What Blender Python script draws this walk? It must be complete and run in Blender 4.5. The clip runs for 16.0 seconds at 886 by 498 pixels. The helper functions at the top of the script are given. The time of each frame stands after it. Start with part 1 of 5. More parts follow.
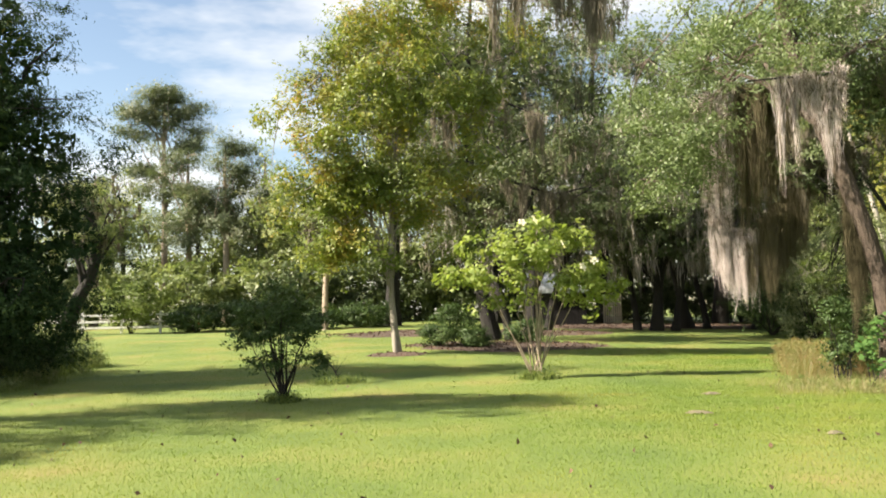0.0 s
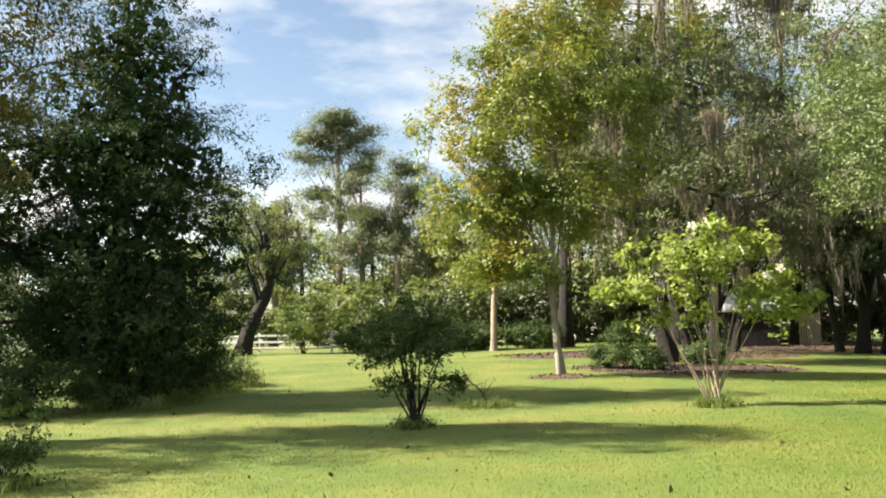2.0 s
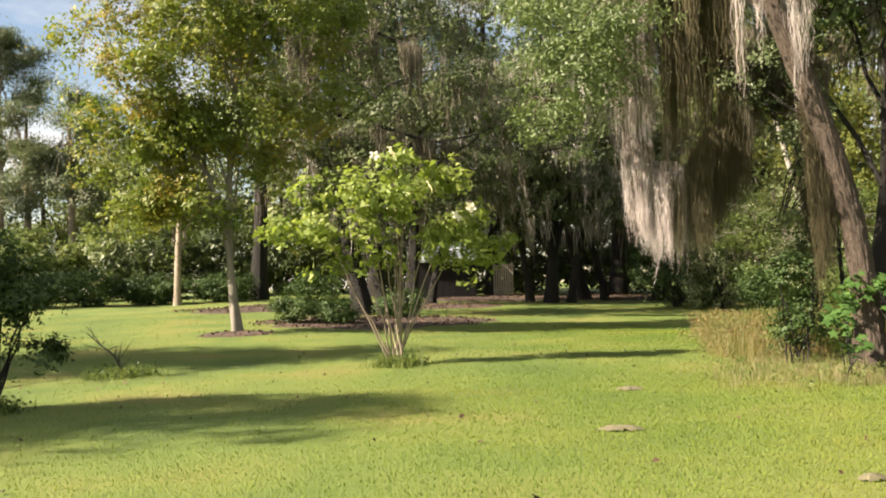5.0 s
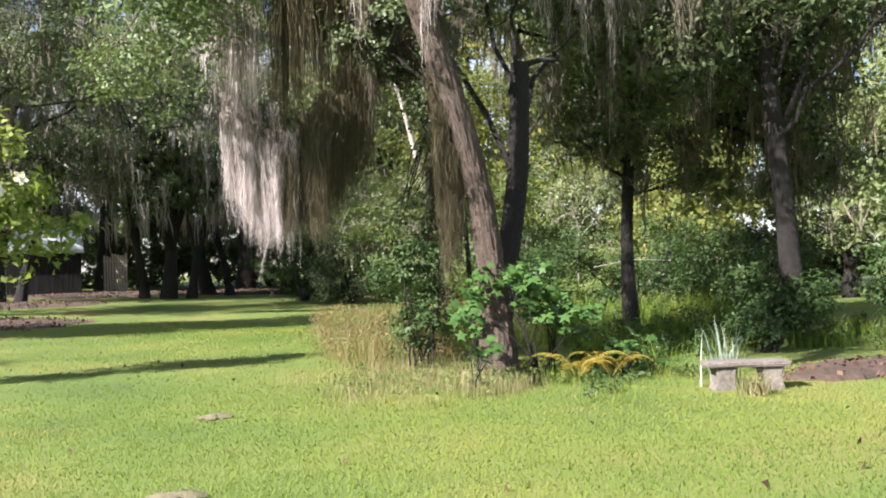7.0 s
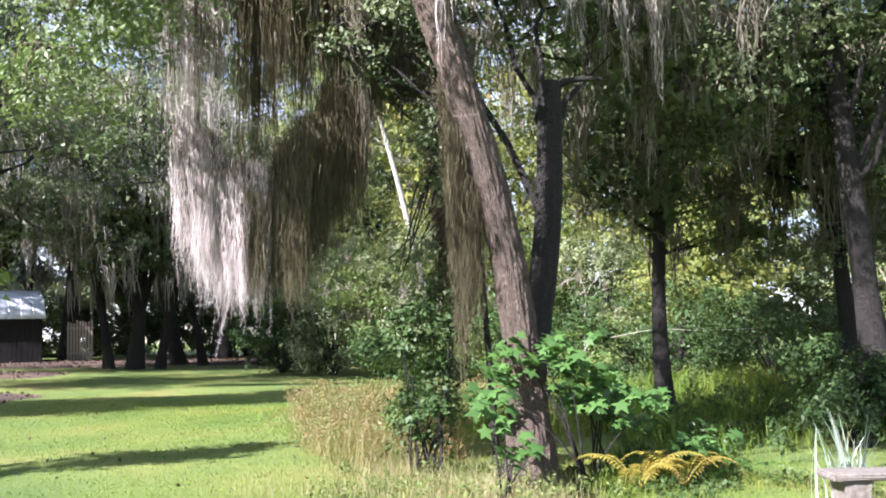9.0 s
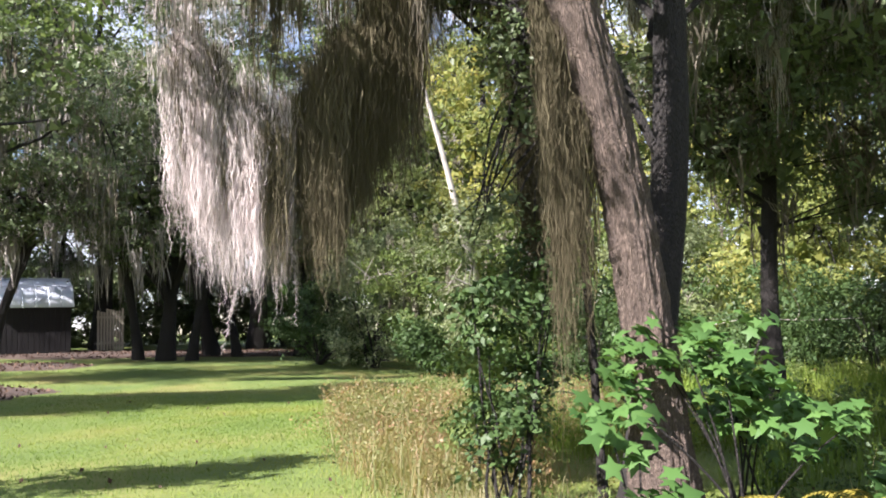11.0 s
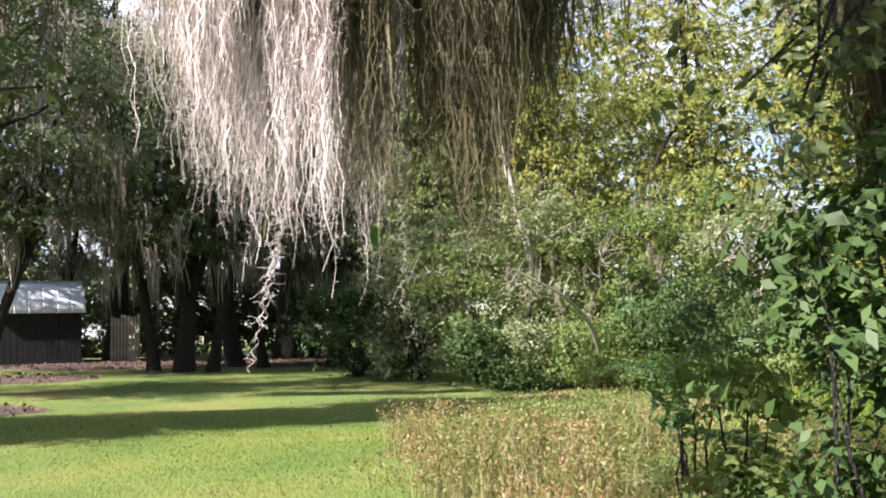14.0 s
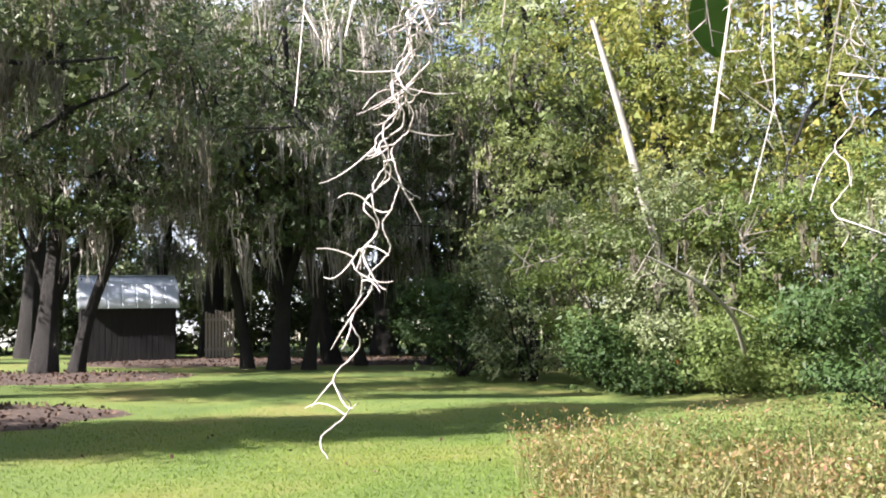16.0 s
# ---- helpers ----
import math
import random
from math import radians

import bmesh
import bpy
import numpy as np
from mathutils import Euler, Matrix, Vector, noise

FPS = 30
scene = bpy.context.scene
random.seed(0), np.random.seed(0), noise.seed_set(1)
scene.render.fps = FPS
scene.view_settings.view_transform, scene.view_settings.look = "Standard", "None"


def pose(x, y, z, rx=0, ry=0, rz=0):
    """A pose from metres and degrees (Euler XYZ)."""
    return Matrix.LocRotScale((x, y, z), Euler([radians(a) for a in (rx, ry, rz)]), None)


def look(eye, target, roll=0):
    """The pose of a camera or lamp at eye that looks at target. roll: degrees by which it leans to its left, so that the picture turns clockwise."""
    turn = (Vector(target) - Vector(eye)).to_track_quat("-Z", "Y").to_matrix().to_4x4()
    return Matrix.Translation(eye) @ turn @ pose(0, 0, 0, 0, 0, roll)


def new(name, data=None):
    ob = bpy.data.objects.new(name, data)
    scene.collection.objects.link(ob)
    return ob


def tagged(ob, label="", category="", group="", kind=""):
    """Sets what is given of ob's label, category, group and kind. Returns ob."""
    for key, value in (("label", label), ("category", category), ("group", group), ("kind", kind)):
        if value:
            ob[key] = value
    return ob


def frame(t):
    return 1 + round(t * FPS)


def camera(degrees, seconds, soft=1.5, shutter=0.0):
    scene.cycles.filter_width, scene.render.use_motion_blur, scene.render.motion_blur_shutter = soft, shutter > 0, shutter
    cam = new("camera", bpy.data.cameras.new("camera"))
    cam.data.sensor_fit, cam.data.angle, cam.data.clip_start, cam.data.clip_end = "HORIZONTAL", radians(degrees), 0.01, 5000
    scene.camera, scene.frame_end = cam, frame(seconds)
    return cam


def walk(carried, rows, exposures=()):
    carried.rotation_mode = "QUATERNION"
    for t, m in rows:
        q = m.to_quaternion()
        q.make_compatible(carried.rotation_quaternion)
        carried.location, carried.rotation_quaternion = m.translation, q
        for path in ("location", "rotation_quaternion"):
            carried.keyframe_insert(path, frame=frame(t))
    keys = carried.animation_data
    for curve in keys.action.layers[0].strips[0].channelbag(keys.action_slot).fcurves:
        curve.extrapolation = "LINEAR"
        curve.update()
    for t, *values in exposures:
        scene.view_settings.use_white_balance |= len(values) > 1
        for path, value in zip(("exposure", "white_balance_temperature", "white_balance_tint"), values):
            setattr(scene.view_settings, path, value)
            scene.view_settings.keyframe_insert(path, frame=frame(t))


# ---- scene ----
cam = camera(52.7, 16.0, soft=1.9)
METRES, EYE, TILT, LEAN, TURN = 18.5, 1.5, 0.0, 0.0, 0.0
ROWS = [
    (0.0, 0.0, 0.0, 0.0, 0.09, 4.12, 1.26),
    (0.5, 0.0048, 0.0278, -0.0012, 3.32, 4.62, 1.3),
    (1.0, 0.015, 0.0538, -0.0032, 5.9, 4.97, 1.33),
    (1.5, 0.0243, 0.0788, -0.0043, 8.38, 5.38, 1.25),
    (2.0, 0.0275, 0.1064, -0.006, 11.78, 5.78, 1.15),
    (2.5, 0.0327, 0.1342, -0.0065, 13.88, 5.79, 1.12),
    (3.0, 0.0309, 0.1625, -0.0089, 15.42, 5.66, 1.12),
    (3.5, 0.0336, 0.1896, -0.0097, 16.84, 5.13, 1.21),
    (4.0, 0.0409, 0.2149, -0.0096, 12.24, 3.97, 1.34),
    (4.5, 0.0492, 0.244, -0.0089, 3.12, 2.91, 1.47),
    (5.0, 0.0623, 0.2744, -0.0094, -6.5, 2.33, 1.66),
    (7.5, 0.1433, 0.4296, -0.0097, -31.0, 1.38, 1.76),
    (8.0, 0.1552, 0.4591, -0.0086, -31.38, 2.09, 1.71),
    (8.5, 0.1703, 0.4898, -0.0082, -31.11, 3.98, 1.69),
    (9.0, 0.182, 0.5221, -0.0085, -30.46, 5.51, 1.63),
    (9.5, 0.1931, 0.5516, -0.0086, -28.1, 5.92, 1.58),
    (12.0, 0.2439, 0.6999, -0.0091, -28.04, 4.59, 1.48),
    (12.5, 0.2463, 0.7305, -0.0076, -28.63, 5.68, 1.32),
    (13.0, 0.2534, 0.7608, -0.009, -28.59, 7.76, 1.45),
    (13.5, 0.2611, 0.7917, -0.0118, -28.28, 7.45, 1.55),
    (14.0, 0.276, 0.8255, -0.0123, -26.49, 5.63, 1.56),
    (14.5, 0.2829, 0.8567, -0.0125, -24.92, 4.79, 1.46),
    (15.0, 0.2926, 0.8849, -0.0131, -23.5, 4.65, 1.43),
    (15.5, 0.3011, 0.9133, -0.014, -22.24, 4.92, 1.4),
    (16.0, 0.3067, 0.9416, -0.012, -20.45, 5.58, 1.44),
]

EXPOSURES = [(0.0, 2.05, 7250, 11), (4.0, 2.08, 7250, 11), (5.0, 1.9, 7600, 14), (7.5, 2.18, 5850, 19), (9.0, 2.42, 5700, 22), (12.5, 2.12, 6200, 22), (14.5, 2.1, 6200, 19), (16.0, 2.27, 6100, 19)]
walk(cam, [(t, pose(0, 0, EYE, TILT, LEAN, TURN) @ pose(METRES * x, METRES * y, METRES * z, 90 + pitch, roll, yaw)) for t, x, y, z, yaw, pitch, roll in ROWS], EXPOSURES)

# ---- sky and sun ----
SUN_AZIMUTH, SUN_HEIGHT = radians(-99), radians(36)
sun_dir = Vector((math.sin(SUN_AZIMUTH) * math.cos(SUN_HEIGHT), math.cos(SUN_AZIMUTH) * math.cos(SUN_HEIGHT), math.sin(SUN_HEIGHT)))
world = bpy.data.worlds.new("sky")
scene.world = world
world.use_nodes = True
wn, wl = world.node_tree.nodes, world.node_tree.links
wn.clear()
sky = wn.new("ShaderNodeTexSky")
sky.sky_type, sky.sun_disc = "NISHITA", False
sky.sun_elevation, sky.sun_rotation = SUN_HEIGHT, SUN_AZIMUTH
sky.dust_density, sky.ozone_density = 0.3, 0.9
coords = wn.new("ShaderNodeTexCoord")
stretch = wn.new("ShaderNodeMapping")
stretch.inputs["Scale"].default_value = (1.0, 1.0, 3.2)
stretch.inputs["Rotation"].default_value = (0.1, 0.05, 0.5)
cloud = wn.new("ShaderNodeTexNoise")
cloud.inputs["Scale"].default_value, cloud.inputs["Detail"].default_value, cloud.inputs["Roughness"].default_value = 2.2, 6.0, 0.55
cover = wn.new("ShaderNodeMapRange")
cover.inputs["From Min"].default_value, cover.inputs["From Max"].default_value = 0.42, 0.62
white = wn.new("ShaderNodeMix")
white.data_type = "RGBA"
white.inputs["B"].default_value = (6.8, 7.0, 7.2, 1)
air = wn.new("ShaderNodeBackground")
air.inputs["Strength"].default_value = 0.051
out = wn.new("ShaderNodeOutputWorld")
wl.new(coords.outputs["Generated"], stretch.inputs["Vector"])
wl.new(stretch.outputs["Vector"], cloud.inputs["Vector"])
wl.new(cloud.outputs["Fac"], cover.inputs["Value"])
wl.new(cover.outputs["Result"], white.inputs["Factor"])
wl.new(sky.outputs["Color"], white.inputs["A"])
wl.new(white.outputs["Result"], air.inputs["Color"])
wl.new(air.outputs["Background"], out.inputs["Surface"])
sun = new("sun", bpy.data.lights.new("sun", "SUN"))
sun.data.energy, sun.data.angle, sun.data.color = 5.0, radians(0.55), (1.0, 0.93, 0.82)
sun.matrix_world = look(sun_dir * 60, (0, 0, 0))


# ---- materials ----
def shader(name):
    m = bpy.data.materials.new(name)
    m.use_nodes = True
    n, l = m.node_tree.nodes, m.node_tree.links
    return m, n, l, n["Principled BSDF"]


def ramp(n, stops):
    r = n.new("ShaderNodeValToRGB")
    e = r.color_ramp.elements
    while len(e) < len(stops):
        e.new(0.5)
    for k, (p, c) in zip(e, stops):
        k.position, k.color = p, (*c, 1)
    return r


def foliage(name, stops, glow=0.45, rough=0.5, gloss=0.35, patch=0.35, tint=(1.5, 1.45, 0.7), jitter=0.55):
    """Leaves: a colour for each leaf, drifting from bough to bough, with light passing through."""
    m, n, l, b = shader(name)
    geo, co, no = n.new("ShaderNodeNewGeometry"), n.new("ShaderNodeTexCoord"), n.new("ShaderNodeTexNoise")
    no.inputs["Scale"].default_value, no.inputs["Detail"].default_value = patch, 3.0
    mix = n.new("ShaderNodeMath")
    mix.operation = "MULTIPLY_ADD"
    mix.inputs[1].default_value = jitter
    half = n.new("ShaderNodeMapRange")
    half.inputs["From Min"].default_value, half.inputs["From Max"].default_value = 0.32, 0.68
    half.inputs["To Max"].default_value = 1.02 - jitter
    r = ramp(n, stops)
    l.new(co.outputs["Object"], no.inputs["Vector"])
    l.new(no.outputs["Fac"], half.inputs["Value"])
    l.new(geo.outputs["Random Per Island"], mix.inputs[0])
    l.new(half.outputs["Result"], mix.inputs[2])
    l.new(mix.outputs["Value"], r.inputs["Fac"])
    l.new(r.outputs["Color"], b.inputs["Base Color"])
    b.inputs["Roughness"].default_value, b.inputs["Specular IOR Level"].default_value = rough, gloss
    t, s = n.new("ShaderNodeBsdfTranslucent"), n.new("ShaderNodeMixShader")
    bright = n.new("ShaderNodeMix")
    bright.data_type, bright.blend_type = "RGBA", "MULTIPLY"
    bright.inputs["Factor"].default_value = 1.0
    bright.inputs["B"].default_value = (*tint, 1)
    l.new(r.outputs["Color"], bright.inputs["A"])
    l.new(bright.outputs["Result"], t.inputs["Color"])
    s.inputs["Fac"].default_value = glow
    l.new(b.outputs["BSDF"], s.inputs[1])
    l.new(t.outputs["BSDF"], s.inputs[2])
    l.new(s.outputs["Shader"], n["Material Output"].inputs["Surface"])
    return m


def grained(name, stops, scale=(4, 4, 4), detail=6.0, rough=0.85, bump=0.4, metal=0.0, second=0.6, depth=0.02, cracks=None, share=0.4):
    """A weathered solid: two scales of noise in colour, the finer one in relief too."""
    m, n, l, b = shader(name)
    co, mp = n.new("ShaderNodeTexCoord"), n.new("ShaderNodeMapping")
    mp.inputs["Scale"].default_value = scale
    fine, wide = n.new("ShaderNodeTexNoise"), n.new("ShaderNodeTexNoise")
    fine.inputs["Scale"].default_value, fine.inputs["Detail"].default_value = 1.0, detail
    wide.inputs["Scale"].default_value, wide.inputs["Detail"].default_value = second, 3.0
    add = n.new("ShaderNodeMix")
    add.inputs["Factor"].default_value = share
    r = ramp(n, stops)
    l.new(co.outputs["Object"], mp.inputs["Vector"])
    l.new(mp.outputs["Vector"], fine.inputs["Vector"])
    l.new(co.outputs["Object"], wide.inputs["Vector"])
    l.new(fine.outputs["Fac"], add.inputs["A"])
    l.new(wide.outputs["Fac"], add.inputs["B"])
    l.new(add.outputs["Result"], r.inputs["Fac"])
    l.new(r.outputs["Color"], b.inputs["Base Color"])
    b.inputs["Roughness"].default_value, b.inputs["Metallic"].default_value = rough, metal
    bp = n.new("ShaderNodeBump")
    bp.inputs["Strength"].default_value, bp.inputs["Distance"].default_value = bump, depth
    height = fine.outputs["Fac"]
    if cracks:
        cm, cv, cr, mul = n.new("ShaderNodeMapping"), n.new("ShaderNodeTexVoronoi"), n.new("ShaderNodeMapRange"), n.new("ShaderNodeMix")
        cm.inputs["Scale"].default_value = cracks
        cv.feature = "DISTANCE_TO_EDGE"
        cr.inputs["From Max"].default_value = 0.3
        warp = n.new("ShaderNodeVectorMath")
        warp.operation = "MULTIPLY_ADD"
        warp.inputs[1].default_value = (0.9, 0.9, 0.9)
        l.new(co.outputs["Object"], cm.inputs["Vector"])
        l.new(wide.outputs["Color"], warp.inputs[0])
        l.new(cm.outputs["Vector"], warp.inputs[2])
        l.new(warp.outputs["Vector"], cv.inputs["Vector"])
        l.new(cv.outputs["Distance"], cr.inputs["Value"])
        mul.inputs["Factor"].default_value = 0.55
        l.new(fine.outputs["Fac"], mul.inputs["A"])
        l.new(cr.outputs["Result"], mul.inputs["B"])
        l.new(mul.outputs["Result"], add.inputs["A"])
        height = mul.outputs["Result"]
    l.new(height, bp.inputs["Height"])
    l.new(bp.outputs["Normal"], b.inputs["Normal"])
    return m


GUM = foliage("gum_leaves", [(0.0, (0.062, 0.105, 0.022)), (0.42, (0.12, 0.168, 0.034)), (0.7, (0.205, 0.22, 0.046)), (0.87, (0.3, 0.225, 0.05)), (1.0, (0.3, 0.15, 0.04))], glow=0.36, tint=(1.3, 1.3, 0.8), jitter=0.38, patch=0.5)
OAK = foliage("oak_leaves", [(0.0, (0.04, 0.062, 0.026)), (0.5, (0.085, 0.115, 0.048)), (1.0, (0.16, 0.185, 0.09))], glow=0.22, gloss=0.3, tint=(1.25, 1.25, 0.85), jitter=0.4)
# Lit copy of OAK: sunlight is in its brighter leaf colour.
OAK_LIT = foliage("lit_oak_leaves", [(0.0, (0.055, 0.09, 0.032)), (0.5, (0.11, 0.155, 0.058)), (1.0, (0.185, 0.22, 0.11))], glow=0.3, gloss=0.4, tint=(1.25, 1.3, 0.85))
CEDAR = foliage("cedar_leaves", [(0.0, (0.0114, 0.0258, 0.012)), (0.6, (0.0229, 0.046, 0.0184)), (1.0, (0.044, 0.069, 0.0258))], glow=0.12, gloss=0.06, rough=0.75)
OLIVE = foliage("olive_leaves", [(0.0, (0.035, 0.042, 0.0105)), (0.6, (0.07, 0.077, 0.0175)), (1.0, (0.154, 0.112, 0.021))], glow=0.4)
PINE = foliage("pine_needles", [(0.0, (0.06, 0.0858, 0.044)), (0.6, (0.105, 0.1326, 0.068)), (1.0, (0.1575, 0.156, 0.08))], glow=0.3, tint=(1.2, 1.25, 0.9))
WOODS = foliage("wood_leaves", [(0.0, (0.0747, 0.1121, 0.0406)), (0.5, (0.1644, 0.2093, 0.081)), (1.0, (0.299, 0.314, 0.1458))], glow=0.4, tint=(1.3, 1.3, 0.85))
LIME = foliage("rose_mallow_leaves", [(0.0, (0.12, 0.185, 0.04)), (0.55, (0.20, 0.26, 0.06)), (0.9, (0.31, 0.35, 0.12)), (1.0, (0.34, 0.22, 0.06))], glow=0.42, tint=(1.3, 1.3, 0.85))
SHRUB = foliage("shrub_leaves", [(0.0, (0.0243, 0.0494, 0.0162)), (0.7, (0.0513, 0.0884, 0.027)), (0.97, (0.0945, 0.13, 0.0405)), (1.0, (0.297, 0.078, 0.027))], glow=0.2, gloss=0.2)
HEDGE = foliage("thicket_leaves", [(0.0, (0.065, 0.105, 0.03)), (0.5, (0.14, 0.19, 0.06)), (1.0, (0.25, 0.285, 0.11))], glow=0.4, gloss=0.12, tint=(1.35, 1.35, 0.85))
SAGE = foliage("sage_leaves", [(0.0, (0.085, 0.115, 0.05)), (0.5, (0.18, 0.21, 0.105)), (1.0, (0.32, 0.34, 0.20))], glow=0.35, gloss=0.25, tint=(1.2, 1.25, 0.9))
YELLOW = foliage("autumn_leaves", [(0.0, (0.0868, 0.1254, 0.0363)), (0.5, (0.1684, 0.1933, 0.0518)), (0.88, (0.2856, 0.2612, 0.0725)), (1.0, (0.2754, 0.1463, 0.0518))], glow=0.4, gloss=0.2, tint=(1.25, 1.25, 0.85))
STAR = foliage("star_leaves", [(0.0, (0.035, 0.085, 0.022)), (0.6, (0.065, 0.135, 0.032)), (1.0, (0.11, 0.19, 0.05))], glow=0.28)
WEED = foliage("weed_blades", [(0.0, (0.10, 0.14, 0.04)), (0.4, (0.19, 0.19, 0.08)), (0.75, (0.3, 0.255, 0.15)), (1.0, (0.42, 0.345, 0.24))], glow=0.35, rough=0.7, patch=0.9)
RUST = foliage("rusty_leaves", [(0.0, (0.09, 0.13, 0.036)), (0.45, (0.18, 0.18, 0.065)), (0.75, (0.25, 0.165, 0.085)), (1.0, (0.2, 0.09, 0.06))], glow=0.35, patch=1.2, jitter=0.5)
FERN = foliage("yellow_fern", [(0.0, (0.20, 0.20, 0.035)), (0.6, (0.34, 0.28, 0.06)), (1.0, (0.24, 0.13, 0.05))], glow=0.4, tint=(1.2, 1.15, 0.8))
LAWN = foliage("lawn_blades", [(0.0, (0.074, 0.13, 0.017)), (0.45, (0.113, 0.172, 0.024)), (0.78, (0.165, 0.2, 0.034)), (1.0, (0.23, 0.205, 0.055))], glow=0.3, rough=0.7, gloss=0.2, patch=0.35, jitter=0.2, tint=(1.4, 1.4, 0.85))
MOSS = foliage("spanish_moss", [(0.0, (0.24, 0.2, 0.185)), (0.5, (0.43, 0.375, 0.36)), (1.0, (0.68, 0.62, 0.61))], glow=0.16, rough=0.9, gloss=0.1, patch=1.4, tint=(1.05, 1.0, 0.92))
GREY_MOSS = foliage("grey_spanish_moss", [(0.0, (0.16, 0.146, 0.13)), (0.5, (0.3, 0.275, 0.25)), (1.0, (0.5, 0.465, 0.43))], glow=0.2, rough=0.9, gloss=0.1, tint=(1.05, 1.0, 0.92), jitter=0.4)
# Darker copy of the same moss, with shade in its colour.
DUSK_MOSS = foliage("shaded_spanish_moss", [(0.0, (0.0765, 0.0658, 0.049)), (0.5, (0.13, 0.1159, 0.0884)), (1.0, (0.2218, 0.1982, 0.1564))], glow=0.14, rough=0.9, gloss=0.1, tint=(1.05, 1.0, 0.9))
# Darkest copy of that moss: deep shade is in its colour.
DEEP_SHADE_MOSS = foliage("deep_shade_moss", [(0.0, (0.04, 0.034, 0.02)), (0.5, (0.075, 0.065, 0.038)), (1.0, (0.135, 0.118, 0.075))], glow=0.12, rough=0.9, gloss=0.08, tint=(1.05, 1.0, 0.9))
SPIKE = foliage("spiky_leaves", [(0.0, (0.16, 0.22, 0.17)), (1.0, (0.34, 0.4, 0.32))], glow=0.2, rough=0.5, tint=(1.0, 1.05, 0.95))
LITTER = foliage("fallen_leaves", [(0.0, (0.03, 0.018, 0.011)), (0.6, (0.075, 0.042, 0.026)), (1.0, (0.16, 0.10, 0.06))], glow=0.1, rough=0.8, tint=(1, 1, 1))
PETAL = foliage("white_petals", [(0.0, (0.75, 0.72, 0.66)), (1.0, (0.85, 0.80, 0.78))], glow=0.3, rough=0.7)
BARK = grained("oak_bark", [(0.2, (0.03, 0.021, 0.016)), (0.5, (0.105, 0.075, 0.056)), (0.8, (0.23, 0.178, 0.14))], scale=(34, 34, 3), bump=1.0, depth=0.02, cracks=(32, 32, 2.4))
# Near-black bark: shade on the forked and bench oak trunks sits in this colour.
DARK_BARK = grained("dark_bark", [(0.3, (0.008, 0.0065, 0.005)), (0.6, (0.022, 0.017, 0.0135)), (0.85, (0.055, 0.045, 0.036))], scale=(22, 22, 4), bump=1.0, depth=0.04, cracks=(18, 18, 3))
PALE_BARK = grained("pale_bark", [(0.3, (0.16, 0.12, 0.085)), (0.6, (0.32, 0.26, 0.2)), (0.85, (0.45, 0.39, 0.32))], scale=(18, 18, 6), bump=0.5, depth=0.01)
DEAD_WOOD = grained("dead_wood", [(0.3, (0.22, 0.2, 0.17)), (0.8, (0.42, 0.39, 0.35))], scale=(20, 20, 5), bump=0.4, depth=0.01)
GREY_TWIG = grained("grey_twigs", [(0.3, (0.13, 0.115, 0.095)), (0.8, (0.30, 0.27, 0.23))], scale=(20, 20, 5), bump=0.4, depth=0.01)
SAND = grained("bare_sand", [(0.3, (0.075, 0.07, 0.035)), (0.8, (0.16, 0.14, 0.085))], scale=(30, 30, 30), bump=0.5)
STONE = grained("old_concrete", [(0.3, (0.07, 0.06, 0.05)), (0.55, (0.15, 0.132, 0.115)), (0.8, (0.25, 0.225, 0.2))], scale=(26, 26, 26), bump=0.6, depth=0.008, second=3.0)
# Dark board colour, taken near black for the shade on the shed front.
SHADED_BOARDS = grained("shaded_boards", [(0.3, (0.005, 0.0045, 0.005)), (0.8, (0.015, 0.0135, 0.0135))], scale=(9, 9, 1.2), bump=0.4)
SHEET = grained("galvanised_sheet", [(0.3, (0.50, 0.55, 0.63)), (0.8, (0.70, 0.74, 0.80))], scale=(3, 3, 3), rough=0.45, bump=0.1, metal=0.15)
PLANK = grained("bleached_planks", [(0.3, (0.30, 0.26, 0.20)), (0.8, (0.52, 0.48, 0.40))], scale=(20, 20, 1.5), bump=0.5)
PAINT = grained("white_paint", [(0.3, (0.62, 0.62, 0.6)), (0.8, (0.8, 0.8, 0.78))], scale=(6, 6, 2), bump=0.15, rough=0.6)
GROUND = grained("lawn_soil", [(0.36, (0.053, 0.092, 0.013)), (0.46, (0.084, 0.13, 0.018)), (0.54, (0.116, 0.148, 0.023)), (0.61, (0.155, 0.15, 0.034)), (0.68, (0.18, 0.13, 0.05))], scale=(48, 48, 48), second=0.4, share=0.58, bump=0.9, rough=0.95, depth=0.03)
MULCH = grained("leaf_mulch", [(0.3, (0.025, 0.017, 0.012)), (0.55, (0.06, 0.038, 0.027)), (0.8, (0.12, 0.08, 0.058))], scale=(11, 11, 11), second=0.8, bump=0.9, rough=0.95, depth=0.04)


# ---- mesh helpers ----
def ground_z(x, y):
    s = np.clip(np.asarray(y, float) - 20 - 0.8 * np.maximum(0, np.asarray(x, float)), 0, 38)
    far = np.clip((np.asarray(y, float) - 15) / 10, 0, 1)
    return 0.03 * s * s / (s + 1.5) + far * 0.02 * np.sin(np.asarray(x, float) * 0.9 + np.asarray(y, float) * 0.5)


